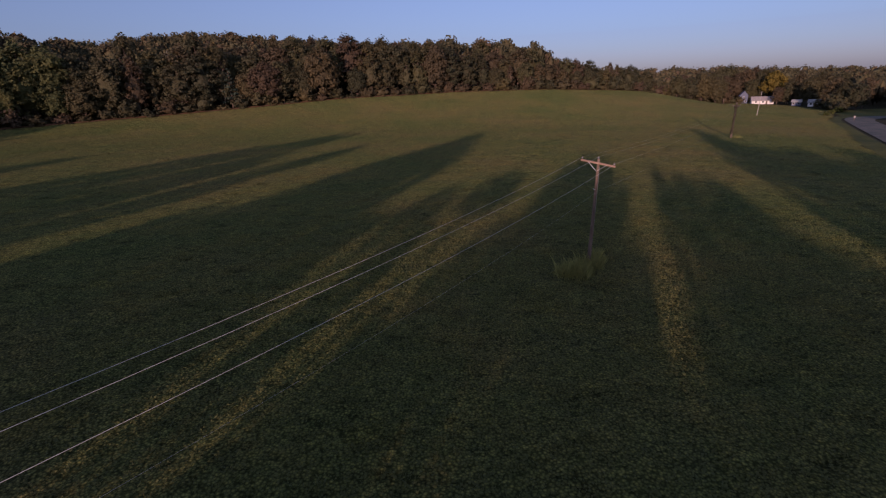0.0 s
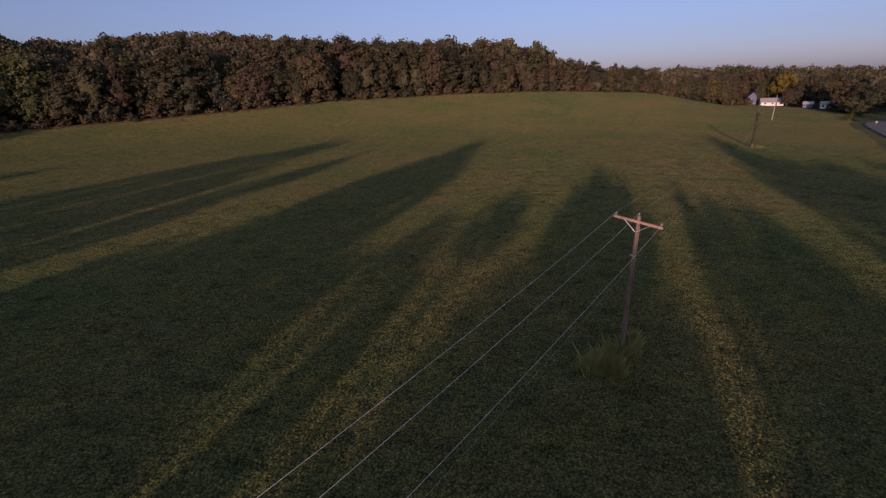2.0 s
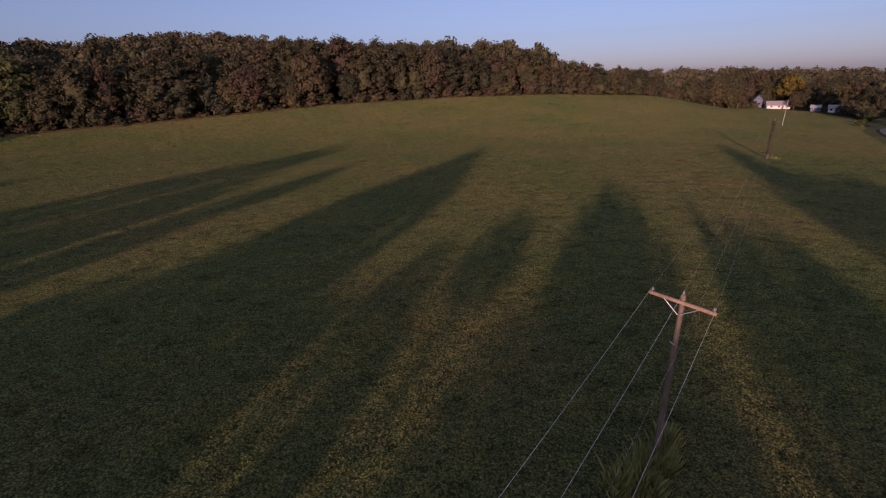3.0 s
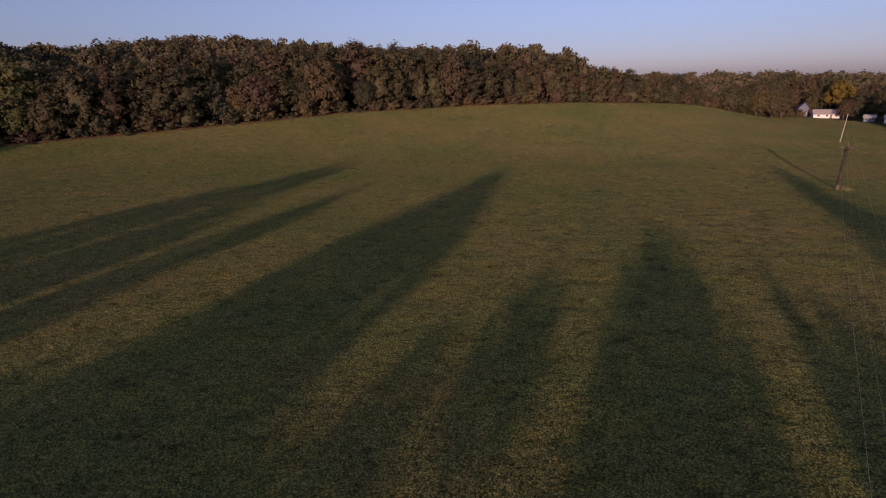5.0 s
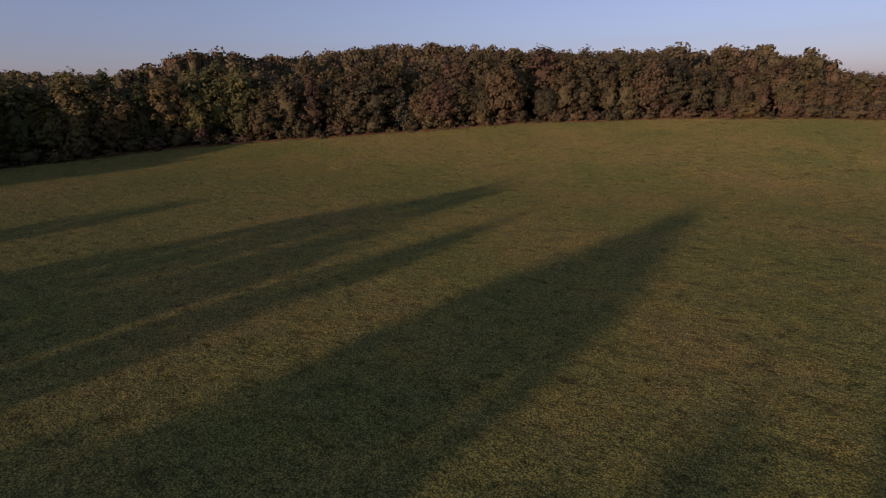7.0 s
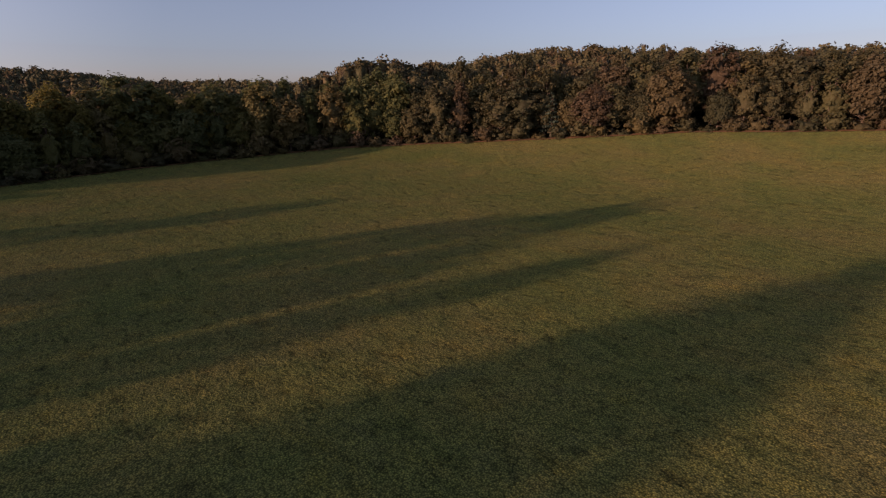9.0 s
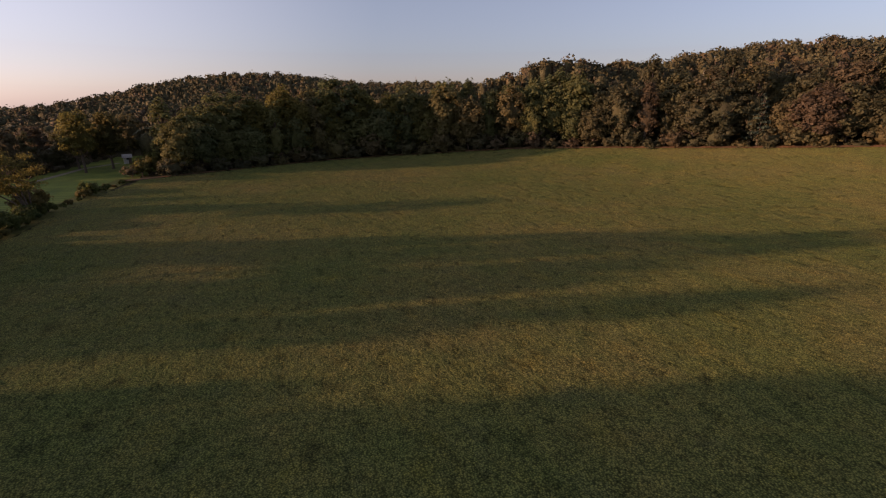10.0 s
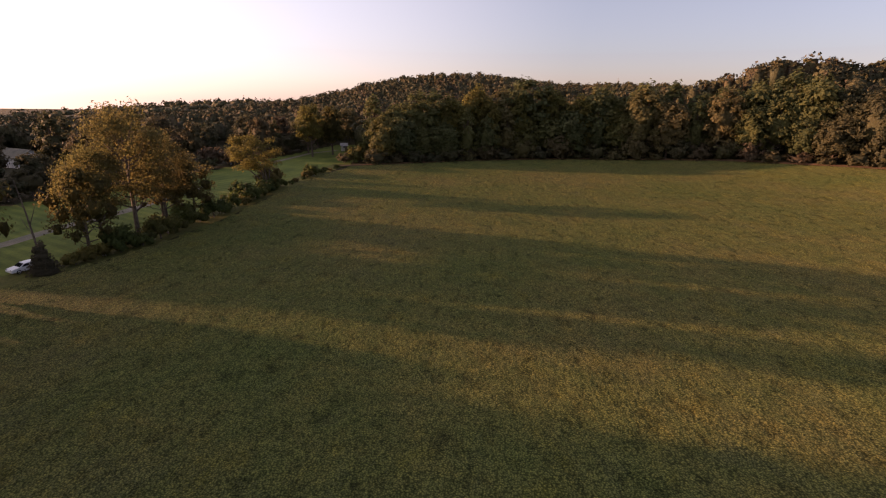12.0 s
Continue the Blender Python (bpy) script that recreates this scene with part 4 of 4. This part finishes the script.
def pole(x, y, tall, radius, mat, label, lean=(0, 0), arm=None, turn=0.0, arm_mat=None, dip=0.0):
    ob = empty("utility_pole", label, "utility pole", "line of utility poles")
    n = 9
    pts = [(lean[0] * k / n, lean[1] * k / n, BASE - 0.3 + (tall - BASE + 0.3) * k / n) for k in range(n + 1)]
    held("shaft", tubes("shaft", [(pts + [(lean[0], lean[1], tall + 0.015)], [radius * (1.15 - 0.45 * k / n) for k in range(n + 1)] + [0.01])], mat, 14), ob)
    if arm:
        z, half = arm
        arm_m = pose(lean[0], lean[1], z, 0, dip, turn) @ pose(0, -radius * 0.9, 0)
        cross = part("crossarm", box(bmesh.new(), half * 2, 0.10, 0.125, arm_m, 0.012), arm_mat or M_ARM, ob, "sawn wooden crossarm")
        for side in (-1, 1):
            b = arm_m @ Vector((side * 0.62, -0.07, -0.03))
            e = arm_m @ Vector((side * 0.02, -0.03, -0.52))
            held("brace", tubes("brace", [([tuple(b), tuple(e)], [.018, .018])], M_STEEL, 6), ob, "pale steel brace")
            p = arm_m @ Vector((side * (half - 0.1), 0, 0.06))
            insulator(ob, p)
        held("bolt", tubes("bolt", [([tuple(arm_m @ Vector((0, -.09, 0))), tuple(arm_m @ Vector((0, .1, 0)))], [.02, .02])], M_STEEL, 6), ob)
        insulator(ob, Vector((lean[0], lean[1], tall)))
        clamp = arm_m @ Vector((0.1, 0, -1.75))
        held("neutral_bracket", tubes("neutral_bracket", [([tuple(arm_m @ Vector((0, .05, -1.75))), tuple(clamp + Vector((0.02, -0.1, 0)))], [.025, .03])], M_STEEL, 6), ob)
        held("ground_wire", tubes("ground_wire", [([(lean[0] * f + radius * (1.16 - .45 * f), lean[1] * f, BASE + (tall - 0.5 - BASE) * f) for f in (0, .33, .66, 1)], [.006] * 4)], M_STEEL, 5), ob)
    ob.matrix_basis = pose(x, y, height(x, y))
    return ob


def insulator(ob, p):
    """A pin insulator with two sheds."""
    prof = [(0.0, .016), (.05, .016), (.055, .05), (.085, .055), (.09, .035), (.115, .035), (.12, .048), (.145, .04), (.17, .02)]
    return held("insulator", tubes("insulator", [([(p[0], p[1], p[2] + z) for z, _ in prof], [r for _, r in prof])], M_GLAZE, 10), ob, "grey porcelain insulator")


ARM_TURN = -38.6
pole(10.2, 31.9, 7.35, 0.125, M_POLE, "weathered brown wooden utility pole with crossarm in the field", lean=(0.2, -0.1), arm=(7.1, 1.18), turn=ARM_TURN, dip=7.5)
# dark bark on the crossarm stands in for the hedgerow's shade on it
p2 = pole(67.2, 113.2, 7.5, 0.22, M_BARK, "dark vine-grown wooden utility pole in the field", lean=(0.3, 0.2), arm=(6.9, 0.95), turn=ARM_TURN - 10, arm_mat=M_BARK)
v, q, leaf_count = lobes_to_cards([(0.025 * k + 0.05 * math.sin(k), 0.017 * k, 0.9 + k * 0.5, 0.3, 0.3, 0.5) for k in range(12)] + [(0.3, 0.2, 6.7, 0.6, 0.5, 0.5)], 14.0, 0.1, np.random.default_rng(77), core=0.85)
held("vine", mesh_of("vine", v, q, M_VINE, leaf_count), p2, "dark climbing vine")
pole(114.2, 178.7, 7.9, 0.1, M_PALE, "bleached pale wooden utility pole near the road", lean=(0.6, 0.2))
pole(-24.3, -13.4, 7.4, 0.15, M_POLE, "weathered brown wooden utility pole by the hedgerow", arm=(7.08, 1.22), turn=ARM_TURN)


def span(name, a, b, sag, label, thick=0.009):
    pts = []
    for i in range(25):
        f = i / 24
        p = Vector(a).lerp(Vector(b), f)
        pts.append((p.x, p.y, p.z - 4 * sag * f * (1 - f)))
    return tagged(held(name, tubes(name, [(pts, [thick] * 25)], M_WIRE, 5)), label, "wire", "overhead wires")


POLES = [(-24.3, -13.4, 0), (10.4, 31.8, 0), (67.5, 113.4, 0), (114.8, 178.9, 0)]
side = Vector((0.78, -0.62, 0)).normalized()
for i, ((ax, ay, _), (bx, by, _)) in enumerate(zip(POLES, POLES[1:])):
    za = height(ax, ay) + (7.26 if i < 3 else 8.0)
    zb = height(bx, by) + (7.26 if i < 2 else 8.0)
    for s, up in ((-1.12, 0), (0, 0.24), (1.12, 0)):
        span("power_line", Vector((ax, ay, za + up - (0.13 * s if i == 1 else 0))) + side * s, Vector((bx, by, zb + up - (0.13 * s if i == 0 else 0))) + side * s, 1.1 if i == 0 else 1.0, "thin bare overhead power wire between poles", 0.0065 if i == 0 else 0.0022)
    span("power_line", (ax + .1, ay - .1, za - 2.0), (bx + .1, by - .1, zb - 2.0), 1.2 if i == 0 else 1.1, "thin lower neutral wire between poles", 0.0024)


def blades(name, label, spots, n, tall, mat, seed):
    """Upright grass and weed blades around spots (x, y, radius)."""
    r = np.random.default_rng(seed)
    vs = []
    for x, y, rad in spots:
        a, d = r.uniform(0, 6.283, n), rad * np.sqrt(r.uniform(0, 1, n))
        px, py = x + np.cos(a) * d, y + np.sin(a) * d
        pz = terr(px, py) + BASE
        h = tall * r.uniform(0.45, 1.1, n) * (1.1 - 0.5 * d / rad)
        w = r.uniform(0.01, 0.028, n)
        t = r.uniform(0, 6.283, n)
        bx, by = r.normal(0, 0.22, n) * h, r.normal(0, 0.22, n) * h
        ux, uy = np.cos(t) * w, np.sin(t) * w
        vs.append(np.stack([np.stack([px - ux, py - uy, pz], 1), np.stack([px + ux, py + uy, pz], 1),
                            np.stack([px + bx * .6 + ux, py + by * .6 + uy, pz + h * .7], 1), np.stack([px + bx, py + by, pz + h], 1)], 1).reshape(-1, 3))
    v = np.concatenate(vs)
    return tagged(held(name, mesh_of(name, v, np.arange(len(v)).reshape(-1, 4), mat)), label, "weeds", kind="stuff")


blades("pole_weeds", "tall yellow-green weeds around the pole's foot", [(9.0, 30.7, 1.0), (9.7, 31.4, 0.9), (8.2, 30.3, 0.7), (11.1, 32.8, 0.5), (10.4, 31.6, 0.6), (9.2, 30.2, 0.8)], 620, 1.55, M_WEED, 71)
blades("pole_weeds", "weeds around the far pole's foot", [(68.4, 113.2, 1.2)], 200, 1.3, M_WEED, 72)


# ---- soybean plants ----
def crop(name, x0, x1, y0, y1, row, gap, leaves, size, seed, skip=None):
    r = np.random.default_rng(seed)
    w = radians(14)
    half = 1.5 * max(x1 - x0, y1 - y0)
    gx, gy = np.meshgrid(np.arange(-half, half, row), np.arange(-half, half, gap))
    gx = gx + r.normal(0, 0.07, gx.shape)
    gy = gy + r.uniform(-.5, .5, gx.shape) * gap
    cx, cy = (x0 + x1) / 2, (y0 + y1) / 2
    x = cx + gx.ravel() * math.cos(w) + gy.ravel() * math.sin(w)
    y = cy - gx.ravel() * math.sin(w) + gy.ravel() * math.cos(w)
    ok = (x > x0) & (x < x1) & (y > y0) & (y < y1)
    x, y = x[ok], y[ok]
    ok = inside(x, y, FIELD)
    if skip:
        ok &= ~((x > skip[0]) & (x < skip[1]) & (y > skip[2]) & (y < skip[3]))
    x, y = x[ok], y[ok]
    n = len(x)
    far = np.hypot(x - 8, y - 20)
    keep = r.uniform(0, 1, n) < np.clip(1.4 - far / 30, 0, 1)
    x, y = x[keep], y[keep]
    n = len(x)
    c = np.empty((n, leaves, 3))
    c[:, :, 0] = x[:, None] + r.normal(0, row * 0.36, (n, leaves))
    c[:, :, 1] = y[:, None] + r.normal(0, gap * 0.4, (n, leaves))
    up = 0.04 * np.sin(x * 0.9) * np.sin(y * 1.1) + r.normal(0, 0.05, n)
    c[:, :, 2] = terr(c[:, :, 0], c[:, :, 1]) - 0.10 + up[:, None] + r.uniform(-0.16, 0.12, (n, leaves))
    nm = r.normal(0, 0.55, (n * leaves, 3)) + np.array([0, 0, 0.9])
    v, q = leaf_cards(c.reshape(-1, 3), nm, size, r, 0.25)
    return tagged(held(name, mesh_of(name, v, q, M_PLANT)), "closed rows of soybean plants, green with yellowing leaves", "soybean plants", kind="stuff")


crop("soybean_plants", -48, 64, 8, 76, 0.42, 0.4, 13, 0.052, 81)


# ---- houses ----
def house(name, x, y, turn, ln, wd, wall, rise, wall_mat, label, windows, door=None, roof_mat=None, eave=0.4):
    ob = empty(name, label, "house")
    bm = bmesh.new()
    v = [bm.verts.new(p) for p in ((-ln / 2, -wd / 2, -1), (ln / 2, -wd / 2, -1), (ln / 2, wd / 2, -1), (-ln / 2, wd / 2, -1),
                                   (-ln / 2, -wd / 2, wall), (ln / 2, -wd / 2, wall), (ln / 2, wd / 2, wall), (-ln / 2, wd / 2, wall),
                                   (-ln / 2, 0, wall + rise), (ln / 2, 0, wall + rise))]
    for f in ((0, 1, 5, 4), (2, 3, 7, 6), (1, 2, 6, 9, 5), (3, 0, 4, 8, 7), (4, 5, 9, 8), (6, 7, 8, 9), (3, 2, 1, 0)):
        bm.faces.new([v[i] for i in f])
    part("wall", bm, wall_mat, ob)
    sl = math.hypot(wd / 2 + eave, rise * (wd / 2 + eave) / (wd / 2))
    ang = math.degrees(math.atan2(rise, wd / 2))
    for s in (-1, 1):
        m = pose(0, s * (wd / 4 + eave / 2), wall + rise / 2 - rise * eave / wd + 0.07, -s * ang, 0, 0)
        part("roof", box(bmesh.new(), ln + 2 * eave, sl, 0.09, m, 0.01), roof_mat or M_ROOF, ob)
    for wx, wz, ww, wh, face in windows:
        m = pose(0, 0, 0, 0, 0, 0 if face == "front" else 90 if face == "right" else 180 if face == "back" else -90)
        depth = wd / 2 if face in ("front", "back") else ln / 2
        w = part("window", box(bmesh.new(), ww + 0.16, 0.08, wh + 0.16, m @ pose(wx, -depth - 0.02, wz)), M_WHITE, ob)
        part("pane", box(bmesh.new(), ww, 0.04, wh, m @ pose(wx, -depth - 0.055, wz)), M_GLASS, w)
    if door:
        dx, face = door
        part("door", box(bmesh.new(), 0.95, 0.08, 2.05, pose(dx, -wd / 2 - 0.03, 1.03)), M_DOOR, ob)
    ob.matrix_basis = pose(x, y, height(x, y) + BASE, 0, 0, turn)
    return ob


house("house", 198.5, 308, -24, 11.5, 7.0, 2.1, 2.2, M_WHITE, "low white house with grey gable roof", [(-3.5, 1.3, 0.9, 0.8, "front"), (0.2, 1.3, 0.9, 0.8, "front"), (0, 1.3, 0.9, 0.8, "left")], (2.0, "front"), M_TIN)
house("house", 194.0, 320, 66, 5.0, 4.6, 4.8, 2.6, M_BLUE, "two-storey grey-blue house among trees", [(-1.2, 1.4, 0.8, 1.1, "left"), (1.2, 1.4, 0.8, 1.1, "left"), (0, 3.7, 0.8, 0.9, "left")], roof_mat=M_SLATE)
house("house", 203.5, 270, -40, 6.5, 5.0, 2.3, 1.3, M_WHITE, "small white house behind the road trees", [(-2, 1.4, 0.9, 0.9, "front"), (2, 1.4, 0.9, 0.9, "front")], (0, "front"))
# pale walls in dark blue siding: the shade under the trees put into colour
house("house", 199.5, 279, -40, 4.2, 4.0, 2.2, 1.1, M_BLUE, "small pale house behind the road trees", [(-1.2, 1.3, 0.8, 0.8, "front"), (1.2, 1.3, 0.8, 0.8, "front")])
house("house", -155, -64, 60, 13, 8.0, 3.0, 2.2, M_WHITE, "white house with pale roof beyond the lawn", [(-4, 1.6, 1.2, 1.1, "back"), (0, 1.6, 1.2, 1.1, "back"), (4, 1.6, 1.2, 1.1, "back")], roof_mat=M_GRAVEL)
shed = house("shed", -194, 30.0, 100, 2.2, 2.0, 2.3, 0.8, M_WHITE, "small white garden shed at the wood's edge", [(0, 1.7, 0.7, 0.6, "front")], (0.7, "front"))
shed["category"] = "shed"

# trees round the eastern houses
for k, x, y, s in ((2, 132, 279, 0.6), (0, 143, 287, 0.66), (2, 151, 289, 0.76), (4, 161, 292, 0.84), (1, 171, 301, 0.74), (1, 157, 325, 0.76), (0, 170, 329, 0.86), (2, 190, 343, 1.0),
                   (0, 203, 355, 1.10), (1, 202, 341, 0.85), (0, 210, 345, 0.98), (3, 217, 348, 0.97), (2, 219, 340, 1.00), (4, 205, 330, 0.79), (0, 210, 324, 0.61), (4, 201, 298, 0.55),
                   (2, 206, 297, 0.52), (0, 209, 292, 0.46), (1, 207, 297, 0.67), (2, 207, 279, 0.75), (0, 212, 276, 0.79), (4, 215, 272, 0.78), (2, 192, 243, 0.70), (0, 189, 233, 0.61),
                   (4, 189, 226, 0.65), (1, 202, 238, 0.65), (0, 222, 311, 0.82), (2, 237, 312, 0.87), (1, 239, 298, 0.76), (0, 239, 284, 0.81)):
    plant_tree(WOOD[k], k, x, y, (s * 1.05, s), rng.uniform(0, 360), "rounded dull green tree near the houses", "trees by the houses")
for i, (x, y, nx, ny) in enumerate(along([(126, 281), (141, 292), (158, 300), (176, 307), (186, 306)], 4.6) + along([(194, 253), (189, 244), (175, 219), (166, 206)], 6.5)):
    s = rng.uniform(0.7, 1.1)
    plant_tree(UNDER[i % 2], 0, x, y, (s * 1.2, s), rng.uniform(0, 360), "low bushy growth beside the eastern houses", "bushes by the houses", "understorey_bush", height(x, y) + BASE - 0.7)
GOLD = tree_model(91, 14, 5.0, 2.0, M_GOLD, 1.4, 0.45, 18)
plant_tree(GOLD, 0, 212.5, 320, (1.45, 1.32), 0, "golden yellow autumn tree behind the white house", "")
for x, y, s in ((141, 181, .5), (150, 190, .6), (163, 203, .7), (178, 226, .9)):
    plant_tree(SHRUB[0], 0, x, y, (s, s), rng.uniform(0, 360), "small yellowing roadside bush", "roadside bushes", "shrub")

# mailbox at the roadside
box_ob = empty("mailbox", "white metal mailbox on a post beside the road", "mailbox")
part("post", box(bmesh.new(), 0.1, 0.1, 1.3, pose(0, 0, 0.4), 0.01), M_POLE, box_ob)
part("box", box(bmesh.new(), 0.75, 0.5, 0.6, pose(0, 0, 1.3), 0.08), M_TIN, box_ob)
box_ob.matrix_basis = pose(137.2, 163.6, height(137.2, 163.6) + BASE, 0, 0, 50)

# ---- mast on the western hill ----
mast = empty("radio_mast", "thin grey lattice radio mast on the hill", "mast")
for a in range(3):
    w = a * 2.094
    held("leg", tubes("leg", [([(math.cos(w) * .9, math.sin(w) * .9, -1), (math.cos(w) * .35, math.sin(w) * .35, 21)], [.12, .09])], M_ROOF, 5), mast)
for k in range(10):
    z, r = k * 2.1, 0.9 - 0.55 * k / 10
    ring = [(math.cos(a * 2.094) * r, math.sin(a * 2.094) * r, z) for a in (0, 1, 2, 0)]
    held("strut", tubes("strut", [(ring[i:i + 2], [.05, .05]) for i in range(3)], M_ROOF, 4), mast)
mast.matrix_basis = pose(-451, 255, height(-451, 255))


# ---- car ----
def car(x, y, turn):
    ob = empty("car", "silver-white hatchback car parked on the grass by the hedgerow", "car")
    bm = bmesh.new()
    side = [(-2.2, .35), (-2.25, .7), (-1.95, .84), (-1.15, .98), (-0.45, 1.4), (0.3, 1.48), (1.1, 1.43), (1.75, 1.1), (2.14, 1.0), (2.22, .6), (2.15, .33)]
    rows = []
    for yy, inset in ((-.86, 0), (-.8, 1), (.8, 1), (.86, 0)):
        row = []
        for px, pz in side:
            up = max(0, pz - 0.95)
            wy = yy * (1 - 0.35 * up)
            row.append(bm.verts.new((px, wy, pz if inset else min(pz, pz - 0.04 * (pz > .9)))))
        rows.append(row)
    for r0, r1 in zip(rows, rows[1:]):
        for i in range(len(side)):
            j = (i + 1) % len(side)
            bm.faces.new((r0[i], r0[j], r1[j], r1[i]))
    bm.faces.new(rows[0][::-1])
    bm.faces.new(rows[-1])
    bmesh.ops.recalc_face_normals(bm, faces=bm.faces)
    part("body", bm, M_CAR, ob)
    for pts in ([(-1.12, -.76, 1.0), (-1.12, .76, 1.0), (-.5, .66, 1.37), (-.5, -.66, 1.37)], [(1.72, .76, 1.13), (1.72, -.76, 1.13), (1.14, -.66, 1.42), (1.14, .66, 1.42)]):
        bm = bmesh.new()
        off = Vector((-.02 if pts[0][0] < 0 else .02, 0, .02))
        a = [bm.verts.new(Vector(p) + off) for p in pts]
        bm.faces.new(a)
        bmesh.ops.solidify(bm, geom=bm.faces[:], thickness=0.015)
        part("windscreen", bm, M_GLASS, ob)
    for s in (-1, 1):
        for x0, x1, t0, t1 in ((-.95, .1, -.42, .1), (.18, 1.45, .18, 1.02)):
            bm = bmesh.new()
            a = [bm.verts.new(p) for p in ((x0, s * .862, 1.0), (x1, s * .862, 1.0), (t1, s * .76, 1.34), (t0, s * .76, 1.34))]
            bm.faces.new(a)
            bmesh.ops.solidify(bm, geom=bm.faces[:], thickness=0.012)
            part("side_window", bm, M_GLASS, ob)
        for wx in (-1.35, 1.3):
            wheel = held("wheel", tubes("wheel", [([(wx, s * .68, .32), (wx, s * .88, .32)], [.2, .2])], M_STEEL, 16), ob)
            held("tyre", tubes("tyre", [([(wx, s * .66, .32), (wx, s * .68, .32), (wx, s * .87, .32), (wx, s * .885, .32)], [.2, .32, .32, .2])], M_TYRE, 18), wheel)
        part("headlight", box(bmesh.new(), .08, .34, .13, pose(-2.2, s * .58, .72), .02), M_GLASS, ob, "clear headlight")
        part("tail_light", box(bmesh.new(), .08, .3, .14, pose(2.17, s * .6, .78), .02), M_BRICK, ob, "red tail light")
    ob.matrix_basis = pose(x, y, height(x, y) + BASE + 0.1, 0, 0, turn) @ Matrix.Scale(0.82, 4)
    return ob


car(-54.3, 6.0, 150)
